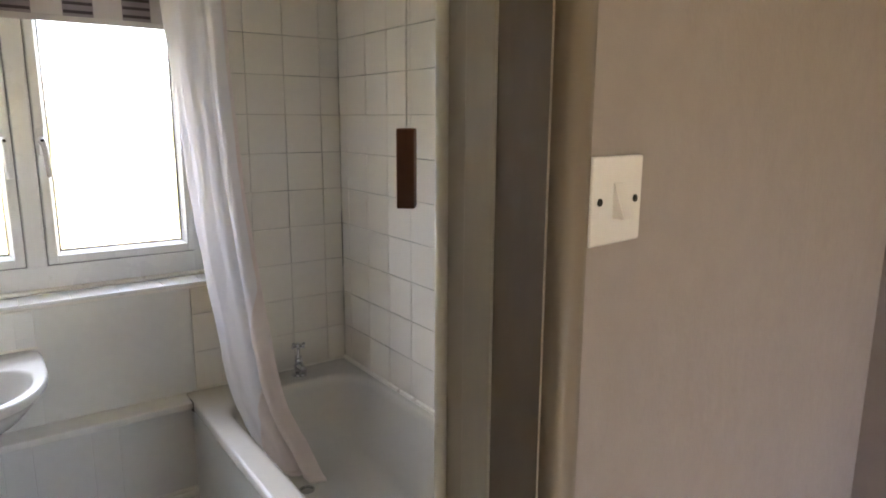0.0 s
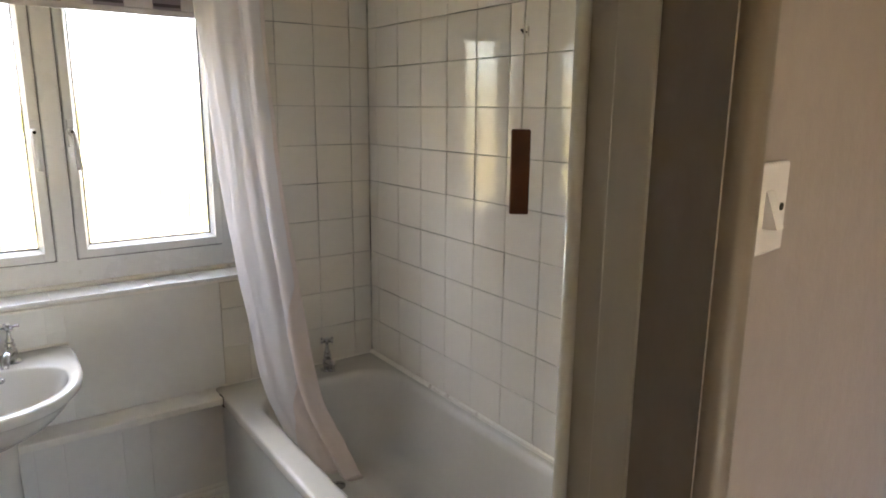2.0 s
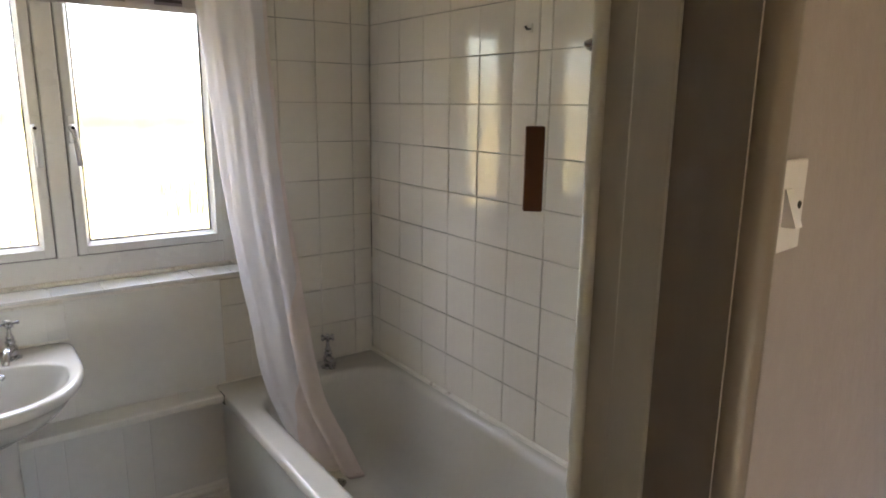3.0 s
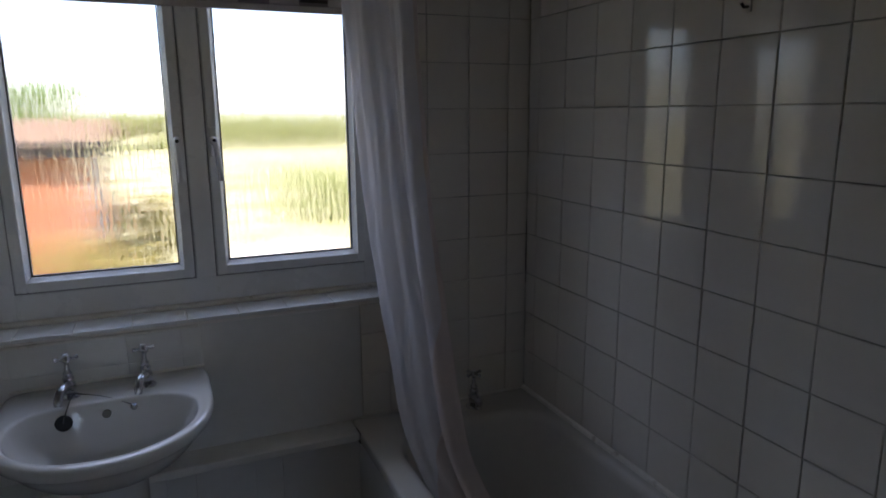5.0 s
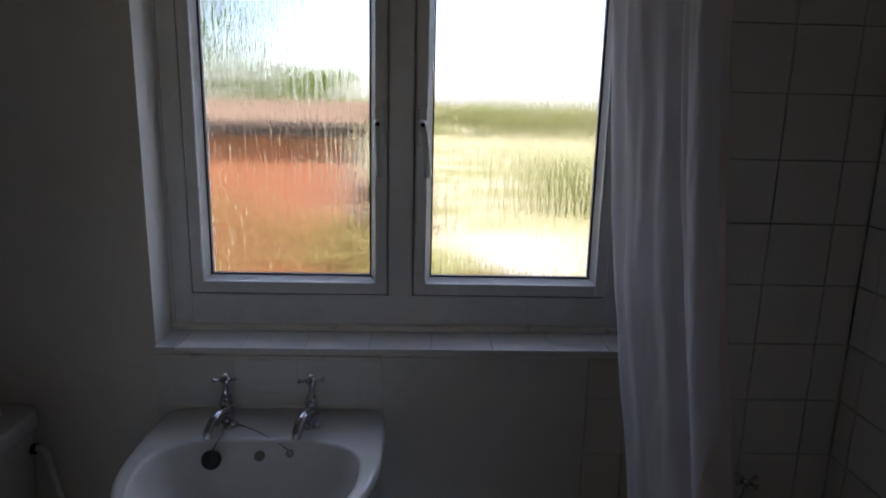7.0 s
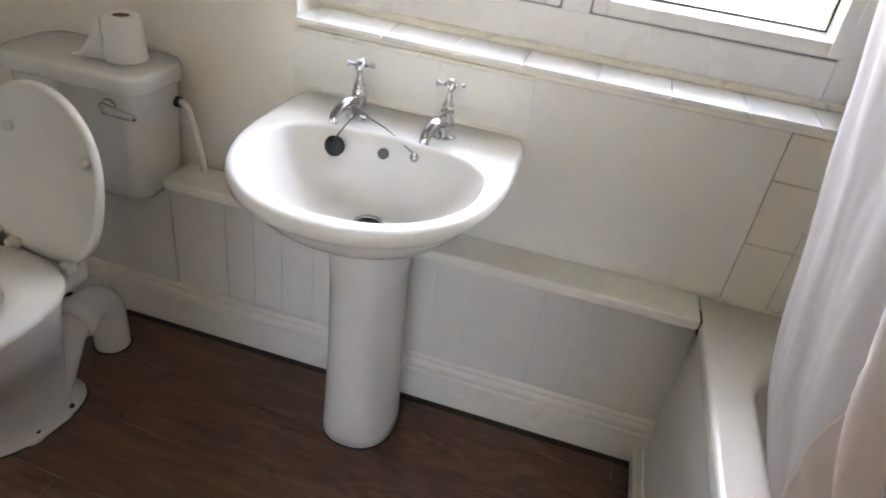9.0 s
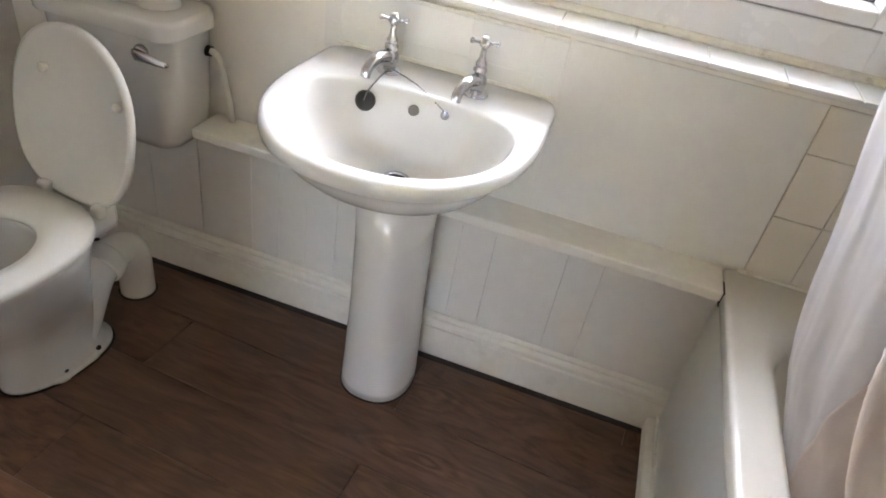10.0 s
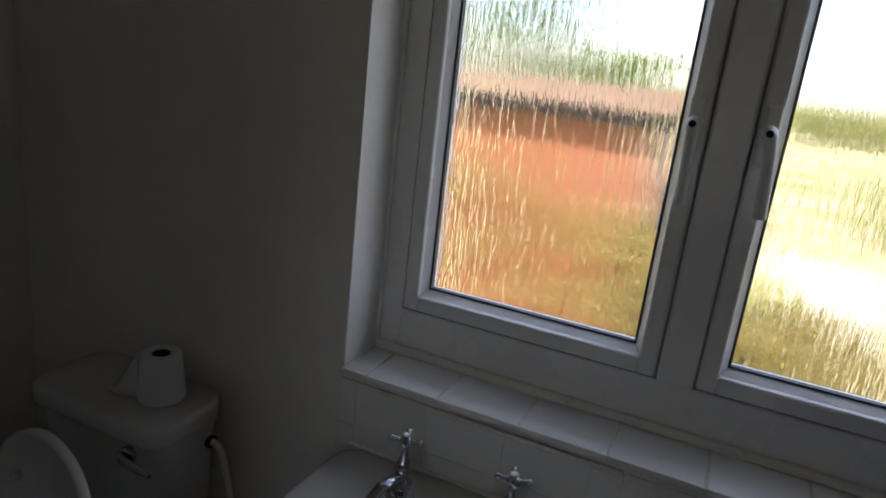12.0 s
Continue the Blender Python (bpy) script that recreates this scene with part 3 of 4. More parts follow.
rings = [rounded(X0, X1, Y0, Y1, 0.012, RIM - 0.034), rounded(X0, X1, Y0, Y1, 0.012, RIM - 0.008), rounded(X0 + 0.003, X1, Y0, Y1, 0.012, RIM - 0.002),
         rounded(X0 + 0.008, X1 - 0.002, Y0 + 0.002, Y1 - 0.002, 0.014, RIM),
         rounded(X0 + 0.014, X1 - 0.004, Y0 + 0.006, Y1 - 0.006, 0.016, RIM + 0.0002), rounded(X0 + 0.066, X1 - 0.028, Y0 + 0.076, Y1 - 0.141, 0.15, RIM + 0.0002),
         rounded(X0 + 0.078, X1 - 0.036, Y0 + 0.09, Y1 - 0.155, 0.15, RIM - 0.001), rounded(X0 + 0.090, X1 - 0.044, Y0 + 0.10, Y1 - 0.165, 0.15, RIM - 0.008),
         rounded(X0 + 0.096, X1 - 0.050, Y0 + 0.11, Y1 - 0.175, 0.15, RIM - 0.030), rounded(X0 + 0.105, X1 - 0.072, Y0 + 0.17, Y1 - 0.19, 0.15, 0.38),
         rounded(X0 + 0.125, X1 - 0.096, Y0 + 0.26, Y1 - 0.215, 0.14, 0.24), rounded(X0 + 0.155, X1 - 0.135, Y0 + 0.33, Y1 - 0.25, 0.12, 0.175), rounded(X0 + 0.20, X1 - 0.18, Y0 + 0.38, Y1 - 0.30, 0.10, 0.16)]
part("tub", loft(rings, False, True), BATH, bath, "", True)
part("waste", moved(lathe([(0.03, 0), (0.03, 0.004), (0.022, 0.005), (0.02, 0.001)], 20), Matrix.Translation((1.04, 2.12, 0.160))), CHROME, bath, "chrome waste")
part("sealant", tube([(X1 - 0.003, Y0, RIM + 0.001), (X1 - 0.003, Y1, RIM + 0.001)], 0.012, 8), SEAL, bath, "off-white sealant along the tiles")
part("sealant", tube([(X0 + 0.03, Y1 - 0.002, RIM + 0.001), (X1, Y1 - 0.002, RIM + 0.001)], 0.006, 8), SEAL, bath)
side = thing("side_panel", "pale grey-green bath side panel", "bath panel")
part("board", box(0.712, 0.722, FOOT, PAN_Y, 0.0, RIM - 0.036, 0.001), BATHPANEL, side)
part("plinth", box(0.684, 0.712, FOOT, SKIRT_Y - 0.004, 0.0, 0.052, 0.008, 3), GLOSS, side, "white moulding along the floor")
part("edge_strip", box(0.712 - 0.007, 0.712, FOOT, SKIRT_Y - 0.004, 0.0, 0.066, 0.003), GLOSS, side)


def cross_tap(name, at, turn, label, spout=0.085, scale=1.0):
    """An old-fashioned pillar tap: flange, body, spout, cross-head handle."""
    t = thing(name, label, "tap", at, "taps", turn)
    s = scale
    part("flange", moved(lathe([(0.026, 0), (0.026, 0.004), (0.021, 0.008), (0.015, 0.010)], 24), Matrix.Scale(s, 4)), CHROME, t, "", True)
    part("body", moved(lathe([(0.014, 0.008), (0.0135, 0.014), (0.0165, 0.020), (0.0185, 0.031), (0.0175, 0.041), (0.0125, 0.049), (0.0125, 0.051), (0.0148, 0.053), (0.0148, 0.060), (0.0105, 0.063),
                        (0.0105, 0.065), (0.0122, 0.067), (0.0122, 0.073), (0.0080, 0.078), (0.0062, 0.090), (0.0054, 0.106)], 24), Matrix.Scale(s, 4)), CHROME, t, "", True)
    pts = bend([(0, -0.008, 0.036), (0, -0.030, 0.042), (0, -0.055, 0.040), (0, -spout + 0.006, 0.026), (0, -spout, 0.010)], 5)
    rad = [0.0135 - 0.003 * i / 20 for i in range(len(pts))]
    part("spout", moved(tube(pts, rad, 14), Matrix.Scale(s, 4)), CHROME, t, "", True)
    head = part("cross_handle", moved(lathe([(0.008, 0.104), (0.012, 0.109), (0.0125, 0.116), (0.009, 0.122), (0.003, 0.124)], 20), Matrix.Scale(s, 4)), CHROME, t, "", True)
    for k in range(4):
        a = radians(90 * k + 28)
        c, sn = math.cos(a), math.sin(a)
        bm = tube([(c * 0.008, sn * 0.008, 0.114), (c * 0.020, sn * 0.020, 0.1145), (c * 0.024, sn * 0.024, 0.115), (c * 0.028, sn * 0.028, 0.115), (c * 0.031, sn * 0.031, 0.115)], [0.0042, 0.0035, 0.0055, 0.0065, 0.003], 10)
        part("spoke", moved(bm, Matrix.Scale(s, 4)), CHROME, head, "", True)
    part("indice", moved(lathe([(0.007, 0.1235), (0.006, 0.1262), (0.002, 0.127)], 16), Matrix.Scale(s, 4)), PLASTIC, head, "white enamel disc", True)
    return t


cross_tap("bath_tap", (1.140, 2.392, RIM - 0.001), -8, "chrome cross-head tap on the bath rim", 0.050, 1.12)
cross_tap("bath_tap", (0.93, 2.392, RIM - 0.001), 20, "chrome cross-head tap on the bath rim behind the curtain", 0.075, 1.02)

# ---- basin ----
basin = thing("wash_basin", "white ceramic pedestal wash basin with two chrome taps", "basin")
CX, BZ = -0.032, 0.800
rows = [(0.590, 2.275, 0.085, 0.10, 0.15, 2.5), (0.608, 2.275, 0.096, 0.118, 0.16, 2.5), (0.630, 2.275, 0.120, 0.152, 0.175, 3), (0.660, 2.27, 0.162, 0.208, 0.19, 4), (0.694, 2.265, 0.208, 0.258, 0.20, 6),
        (0.722, 2.26, 0.230, 0.284, 0.206, 8), (0.744, 2.26, 0.246, 0.302, 0.210, 8), (0.760, 2.26, 0.255, 0.312, 0.2125, 9), (0.764, 2.26, 0.259, 0.317, 0.2125, 9), (0.767, 2.26, 0.267, 0.326, 0.213, 10), (0.771, 2.26, 0.271, 0.331, 0.213, 10), (0.785, 2.26, 0.273, 0.333, 0.213, 10),
        (0.794, 2.26, 0.271, 0.331, 0.212, 10), (0.7985, 2.26, 0.267, 0.327, 0.211, 10), (BZ, 2.26, 0.261, 0.320, 0.209, 10)]
rings = [egg(CX, cy, a, f, b, z, 72, p, 2.2) for z, cy, a, f, b, p in rows]
rings += [egg(CX, 2.187, 0.240, 0.242, 0.140, BZ + 0.0005, 72, 2.9, 2.1), egg(CX, 2.182, 0.232, 0.222, 0.136, BZ - 0.0004, 72, 2.9, 2.1), egg(CX, 2.180, 0.229, 0.218, 0.134, BZ - 0.002, 72, 2.9, 2.1), egg(CX, 2.178, 0.226, 0.214, 0.132, BZ - 0.007, 72, 2.9, 2.1),
          egg(CX, 2.178, 0.219, 0.206, 0.127, BZ - 0.025, 72, 2.8, 2.1), egg(CX, 2.180, 0.200, 0.185, 0.119, BZ - 0.06, 72, 2.5), egg(CX, 2.182, 0.172, 0.155, 0.106, BZ - 0.10, 72, 2.2),
          egg(CX, 2.200, 0.120, 0.112, 0.085, BZ - 0.140, 72), egg(CX, 2.22, 0.055, 0.05, 0.046, BZ - 0.157, 72), egg(CX, 2.222, 0.022, 0.022, 0.022, BZ - 0.161, 72)]
part("bowl", loft(rings, True, False), CERAMIC, basin, "", True)
part("sealant", tube([(CX - 0.262, YN - 0.004, BZ + 0.002), (CX, YN - 0.003, BZ + 0.003), (CX + 0.264, YN - 0.004, BZ + 0.002)], 0.0055, 8), SEAL, basin, "stained sealant along the wall")
part("waste", moved(lathe([(0.021, -0.010), (0.0215, -0.001), (0.024, 0.0025), (0.030, 0.002), (0.032, -0.001)], 28, False), Matrix.Translation((CX, 2.222, BZ - 0.158))), CHROME, basin, "chrome waste ring", True)
# no bore is cut: a dark disc paints the shade inside the drain
part("drain_hole", moved(lathe([(0.0205, -0.002), (0.0205, -0.0012)], 24), Matrix.Translation((CX, 2.222, BZ - 0.158))), DARK, basin, "open drain, its inner shade laid on as a dark disc")
prow = [(0.0, 2.285, 0.096, 0.113, 0.09), (0.03, 2.285, 0.095, 0.112, 0.09), (0.10, 2.283, 0.092, 0.112, 0.09), (0.30, 2.275, 0.084, 0.114, 0.09), (0.50, 2.265, 0.081, 0.120, 0.10), (0.615, 2.262, 0.084, 0.130, 0.11)]
part("pedestal", loft([egg(CX, cy, a, f, b, z, 48, 3, 2.3) for z, cy, a, f, b in prow]), CERAMIC, basin, "", True)
part("floor_seal", loft([egg(CX, 2.285, 0.098, 0.117, 0.094, -0.001, 48, 3, 2.3), egg(CX, 2.285, 0.096, 0.114, 0.092, 0.004, 48, 3, 2.3)]), DARK, basin, "dark joint at the floor")
# overflow is a proud disc, coloured like the shade inside a hole
hole = Matrix.Translation((-0.038, 2.300, 0.766)) @ pose(0, 0, 0, 80, 0, 0)
part("overflow", moved(lathe([(0.0115, -0.004), (0.0115, 0.0035), (0.010, 0.004)], 20), hole), OVERFLOW, basin, "overflow hole, its inner shade laid on as a dark disc")
cross_tap("basin_tap", (-0.131, 2.382, BZ - 0.001), -14, "chrome cross-head pillar tap on the basin", 0.085)
cross_tap("basin_tap", (0.067, 2.382, BZ - 0.001), -14, "chrome cross-head pillar tap on the basin", 0.085)
plug = thing("basin_plug", "black rubber plug on a ball chain", "plug", (-0.141, 2.288, 0.764))
part("stopper", moved(lathe([(0.014, -0.010), (0.020, -0.006), (0.022, 0.006), (0.016, 0.009), (0.004, 0.012)], 20), pose(0, 0, 0, 76, 0, 0)), RUBBER, plug, "", True)
chain = bend([(0, -0.010, 0.004), (0.008, -0.004, 0.030), (0.02, 0.06, 0.052), (0.040, 0.075, 0.046), (0.100, 0.045, 0.040), (0.171, 0.008, 0.018)], 14)
bm = bmesh.new()
for p in chain:
    v = bmesh.ops.create_icosphere(bm, subdivisions=1, radius=0.0022)["verts"]
    bmesh.ops.translate(bm, vec=p, verts=v)
part("chain", bm, METAL, plug, "fine metal ball chain", True)
part("chain_stay", moved(lathe([(0.0095, 0), (0.0095, 0.003), (0.004, 0.006), (0.003, 0.010)], 16), Matrix.Translation((0.173, 0.004, 0.014)) @ pose(0, 0, 0, 78, 0, 0)), CHROME, plug, "", True)

# ---- toilet ----
TX = -0.785
wc = thing("toilet", "white ceramic toilet with raised lid", "toilet")
wc.matrix_world = Matrix.Translation((TX, 1.95, 0)) @ pose(0, 0, 0, 0, 0, -8) @ Matrix.Translation((-TX, -1.95, 0))
prow = [(0.0, 1.975, 0.083, 0.155, 0.135), (0.012, 1.975, 0.082, 0.154, 0.134), (0.022, 1.965, 0.074, 0.140, 0.125), (0.06, 1.955, 0.070, 0.130, 0.125), (0.13, 1.945, 0.074, 0.135, 0.13), (0.19, 1.93, 0.095, 0.165, 0.145),
        (0.25, 1.905, 0.128, 0.205, 0.165), (0.31, 1.885, 0.154, 0.235, 0.185), (0.36, 1.875, 0.168, 0.250, 0.20), (0.385, 1.87, 0.174, 0.256, 0.21), (0.40, 1.87, 0.172, 0.254, 0.21)]
rings = [egg(TX, cy, a, f, b, z, 56, 2.4) for z, cy, a, f, b in prow]
rings += [egg(TX, 1.85, 0.125, 0.19, 0.13, 0.40, 56), egg(TX, 1.85, 0.118, 0.18, 0.125, 0.385, 56), egg(TX, 1.86, 0.11, 0.165, 0.115, 0.33, 56), egg(TX, 1.88, 0.075, 0.11, 0.09, 0.25, 56), egg(TX, 1.90, 0.03, 0.05, 0.05, 0.20, 56)]
pan = part("pan", loft(rings, True, True), CERAMIC, wc, "", True)
part("back_ledge", loft([rounded(TX - 0.075, TX + 0.075, 2.00, 2.16, 0.03, z) for z in (0.345, 0.36, 0.398)] + [rounded(TX - 0.07, TX + 0.07, 2.005, 2.155, 0.03, 0.402)]), CERAMIC, wc, "", True)
part("trap", tube(bend([(TX + 0.022, 2.00, 0.012), (TX + 0.014, 2.035, 0.065), (TX + 0.002, 2.080, 0.125), (TX - 0.018, 2.125, 0.158), (TX - 0.036, 2.175, 0.164)], 5), 0.047, 18), CERAMIC, wc, "", True)
part("foot", loft([rounded(TX - 0.084 + i, TX + 0.084 - i, 1.88 + i, 2.055 - i, 0.05, z) for z, i in ((0.0, 0.0), (0.010, 0.0), (0.016, 0.003), (0.018, 0.010))]), CERAMIC, wc, "", True)
for y in (1.935, 2.03):
    part("bolt", moved(lathe([(0.008, 0), (0.008, 0.004), (0.004, 0.007)], 10), Matrix.Translation((TX + 0.068, y, 0.017))), DARK, wc, "dark fixing screw")
part("floor_seal", loft([egg(TX, 1.975, 0.087, 0.159, 0.139, z, 48, 2.4) for z in (-0.001, 0.003)]), DARK, wc)
seat_rings = [egg(TX, 1.855, 0.187, 0.262, 0.225, 0.405, 56, 2.6), egg(TX, 1.855, 0.189, 0.264, 0.227, 0.414, 56, 2.6), egg(TX, 1.855, 0.182, 0.257, 0.222, 0.424, 56, 2.6), egg(TX, 1.85, 0.150, 0.212, 0.165, 0.430, 56), egg(TX, 1.85, 0.118, 0.172, 0.125, 0.424, 56),
              egg(TX, 1.85, 0.112, 0.166, 0.120, 0.412, 56), egg(TX, 1.85, 0.114, 0.168, 0.122, 0.405, 56)]
seat_rings.append(seat_rings[0])
part("seat", loft(seat_rings, False, False), PLASTIC, wc, "white plastic seat", True)
LID = Matrix.Translation((TX - 0.013, 2.094, 0.410)) @ pose(0, 0, 0, 79, 0, 0)
lid_rings = []
for inset, h in ((0.010, 0.0), (0.0, 0.003), (0.0, 0.016), (0.006, 0.021), (0.05, 0.024)):
    lid_rings.append(egg(0, 0.20, 0.180 - inset, 0.205 - inset, 0.196 - inset, -h, 56, 2.1, 2.7))
lid_rings.insert(0, egg(0, 0.20, 0.166, 0.185, 0.176, -0.006, 56, 2.1, 2.7))
seat_lid = part("seat_lid", moved(loft(lid_rings), LID), PLASTIC, wc, "white plastic lid standing open", True)
for x, y in ((-0.078, 0.285), (0.140, 0.262)):
    part("bumper", moved(lathe([(0.010, -0.008), (0.010, 0.005), (0.006, 0.008)], 14), LID @ Matrix.Translation((x, y, 0.0))), PLASTIC, seat_lid, "small plastic buffer", True)
for x in (-0.085, 0.085):
    part("hinge", box(TX + x - 0.016, TX + x + 0.016, 2.076, 2.104, 0.400, 0.432, 0.009, 3), PLASTIC, wc)
# cistern
cist = thing("cistern", "white ceramic toilet cistern fixed to the wall", "cistern")
CL, CR = -0.975, -0.616
cis = [(0.465, 0.055, 0.045), (0.473, 0.035, 0.02), (0.503, 0.018, 0.008), (0.575, 0.010, 0.004), (0.755, 0.0, 0.0), (0.775, 0.0, 0.0)]
body = part("tank", loft([rounded(CL + i, CR - i, 2.288 + j, YN - 0.004, 0.045, z) for z, i, j in cis]), CERAMIC, cist, "", True)


lid = [rounded(CL - 0.014 + i, CR + 0.017 - i, 2.268 + i, YN - 0.003, 0.052, z) for z, i in ((0.765, 0.006), (0.766, 0.001), (0.769, 0.0), (0.794, 0.0), (0.801, 0.002), (0.8055, 0.007), (0.807, 0.014), (0.8072, 0.05))]
part("lid", loft(lid), CERAMIC, cist, "", True)
lever = part("flush_lever", moved(lathe([(0.018, 0), (0.018, 0.006), (0.014, 0.013), (0.006, 0.017)], 20), Matrix.Translation((-0.690, 2.289, 0.728)) @ pose(0, 0, 0, 90, 0, 0)), CHROME, cist, "chrome flush lever", True)
arm_rings = [[(x, 2.2745 - d + w * math.cos(a) * 0.55, 0.728 - drop + w * math.sin(a)) for a in (0.4, 1.2, 1.9, 2.7, 3.5, 4.3, 5.1, 5.8)]
             for x, d, w, drop in ((-0.704, 0.002, 0.008, 0.0), (-0.692, 0.008, 0.014, 0.0), (-0.665, 0.013, 0.012, 0.000), (-0.635, 0.014, 0.010, 0.002), (-0.610, 0.012, 0.008, 0.004), (-0.604, 0.010, 0.004, 0.005))]
part("arm", loft(arm_rings), CHROME, lever, "", True)
# supply pipe beside the cistern
pipe = thing("supply_pipe", "white painted water pipe with a dark nut", "pipe")
part("pipe", tube(bend([(-0.630, 2.43, 0.708), (-0.604, 2.43, 0.708), (-0.590, 2.432, 0.695), (-0.586, 2.438, 0.665), (-0.578, 2.450, 0.58), (-0.572, 2.452, RIM)], 5), 0.0085, 12), GLOSS, pipe, "", True)
part("nut", moved(lathe([(0.014, 0), (0.014, 0.022)], 8), Matrix.Translation((-0.630, 2.43, 0.708)) @ pose(0, 0, 0, 0, 90, 0)), DARK, pipe, "dark compression nut")
# soil pipe elbow
SX = -0.788
soil = thing("soil_pipe", "white plastic soil pipe elbow going into the floor", "pipe")
part("elbow", tube(bend([(SX, 2.155, 0.162), (SX, 2.200, 0.174), (SX + 0.002, 2.243, 0.166), (SX + 0.004, 2.266, 0.13), (SX + 0.004, 2.268, 0.08), (SX + 0.004, 2.268, 0.0)], 6), 0.047, 20), PLASTIC, soil, "", True)
part("collar", tube([(SX, 2.150, 0.160), (SX, 2.153, 0.161), (SX, 2.190, 0.171), (SX, 2.194, 0.172)], [0.052, 0.058, 0.056, 0.048], 24), PLASTIC, soil, "wide push-fit collar", True)
part("gap_ring", tube([(SX, 2.140, 0.157), (SX, 2.150, 0.160)], 0.0505, 20), DARK, soil, "dark rubber gap")
part("floor_ring", moved(lathe([(0.053, 0), (0.053, 0.004)], 20), Matrix.Translation((SX + 0.004, 2.268, -0.002))), DARK, soil)
# toilet roll
roll = thing("toilet_roll", "part-used white toilet roll standing on the cistern", "toilet roll", (-0.708, 2.385, 0.807))
part("tissue", lathe([(0.019, 0.0), (0.047, 0.0), (0.048, 0.003), (0.040, 0.098), (0.038, 0.100), (0.020, 0.100), (0.019, 0.0)], 32, False), PAPER, roll, "", True)
part("core", lathe([(0.0185, 0.001), (0.0185, 0.099), (0.0175, 0.099), (0.0175, 0.001)], 24, False), CARD, roll, "brown card tube")
sheet = []
for i in range(13):
    t = i / 12
    x, y = -0.030 - 0.062 * t, -0.034 - 0.012 * math.sin(2.2 * t)
    top = 0.096 * (1 - t) ** 1.6 + 0.010
    lean = 0.022 * t
    sheet.append([(x - lean, y, 0.001), (x - lean, y - 0.0014, 0.001), (x, y - 0.0014, top), (x, y, top)])
part("loose_end", loft(sheet), PAPER, roll, "torn hanging end", True)

# ---- shower curtain ----
curtain = thing("shower_curtain", "white fabric shower curtain gathered to one end, hem inside the bath", "curtain")


def hem_line(v):
    """Where the outer fall ends: at the far edge high up, slanting across to the rim lower down."""
    k = min(max((v - 0.52) / 0.44, 0.0), 1.0)
    return 0.97 - 0.87 * k


def curtain_sheet(thick, outer, n):
    left = bend([(0.708, 2.455, 2.11), (0.714, 2.446, 1.93), (0.735, 2.41, 1.58), (0.752, 2.37, 1.23), (0.762, 2.26, 0.93), (0.767, 2.12, 0.65), (0.788, 2.04, 0.527), (0.804, 1.90, 0.425)], 9)
    right = bend([(0.80, 2.04, 2.11), (0.80, 2.04, 1.93), (0.80, 1.99, 1.58), (0.805, 1.93, 1.28), (0.83, 1.88, 0.93), (0.86, 1.84, 0.68), (0.915, 1.80, 0.53), (0.962, 1.765, 0.40)], 9)
    rings = []
    for i, (a, b) in enumerate(zip(left, right)):
        v = i / (len(left) - 1)
        d = b - a
        nrm = Vector((d.y, -d.x, 0)).normalized()
        row = []
        for k in range(n + 1):
            h = hem_line(v)
            u = h * k / n if outer else h + (1 - h) * k / n
            seam = 0.60 + 0.06 * math.sin(3 * v)
            # a broad flat fall, a narrow double tuck, then a loose outer roll
            flat = 0.012 * math.sin(math.pi * min(u / seam, 1)) + 0.0025 * math.sin(u * 21 + 5 * v)
            tuck = 0.018 * math.exp(-((u - seam) / 0.035) ** 2) + 0.009 * math.exp(-((u - seam - 0.09) / 0.028) ** 2)
            roll = 0.030 * math.sin(math.pi * max(0, (u - seam) / (1 - seam))) * (0.6 + 0.4 * v)
            gather = (1 - v) ** 2 * 0.004 * math.sin(u * 38)
            crease = 0.007 * noise.noise(Vector((u * 5, v * 9, 2.3))) + 0.003 * noise.noise(Vector((u * 17 + v * 6, v * 23, 7.1)))
            row.append(a + d * u + nrm * (flat - tuck * (1 - 0.3 * v) + roll + gather + crease + thick + (-0.006 * v if outer else 0.0)))
        rings.append(row)
    return rings


for outer, n, mat, label in ((True, 56, CLOTH, "white outer fall with a slanting stitched hem"), (False, 36, CLOTH_PINK, "pinkish inner roll of cloth")):
    front, back = curtain_sheet(0.0, outer, n), curtain_sheet(0.0016, outer, n)
    fall = part("cloth", loft([p + q[::-1] for p, q in zip(front, back)], True, True), mat, curtain, label, True)
    part("hem", tube(front[-2][::4], 0.004 if outer else 0.006, 8), mat, fall, "stitched bottom hem", True)
    if outer:
        part("side_hem", tube([p[0] for p in front], 0.0024, 6), CLOTH, fall, "thick stitched side edge", True)
        part("stitched_edge", tube([p[-1] for p in front], 0.0020, 6), CLOTH, fall, "stitched slanting edge", True)
rail = thing("curtain_rail", "white shower curtain rail above the bath edge", "curtain rail")
part("rail", tube([(0.76, FOOT, 2.135), (0.76, YN, 2.135)], 0.0125, 12), GLOSS, rail, "", True)
for i in range(9):
    y = 2.44 - 0.048 * i
    part("ring", moved(lathe([(0.019, -0.0015), (0.022, -0.0015), (0.022, 0.0015), (0.019, 0.0015), (0.019, -0.0015)], 16, False), Matrix.Translation((0.76, y, 2.128)) @ pose(0, 0, 0, 90, 0, 0)), PLASTIC, rail)

# ---- small fittings ----
cordset = thing("light_pull", "dark wooden light pull hanging on a thin cord", "light pull", (0.527, 0.576, 0), "", -42)
part("block", box(-0.0105, 0.0105, -0.0105, 0.0105, 1.473, 1.565, 0.0018), WOOD, cordset)
part("cord", tube([(0, 0, 1.563), (0.001, 0, 2.0), (0.002, 0, CEIL)], 0.0011, 6), CORD, cordset, "pale cord")
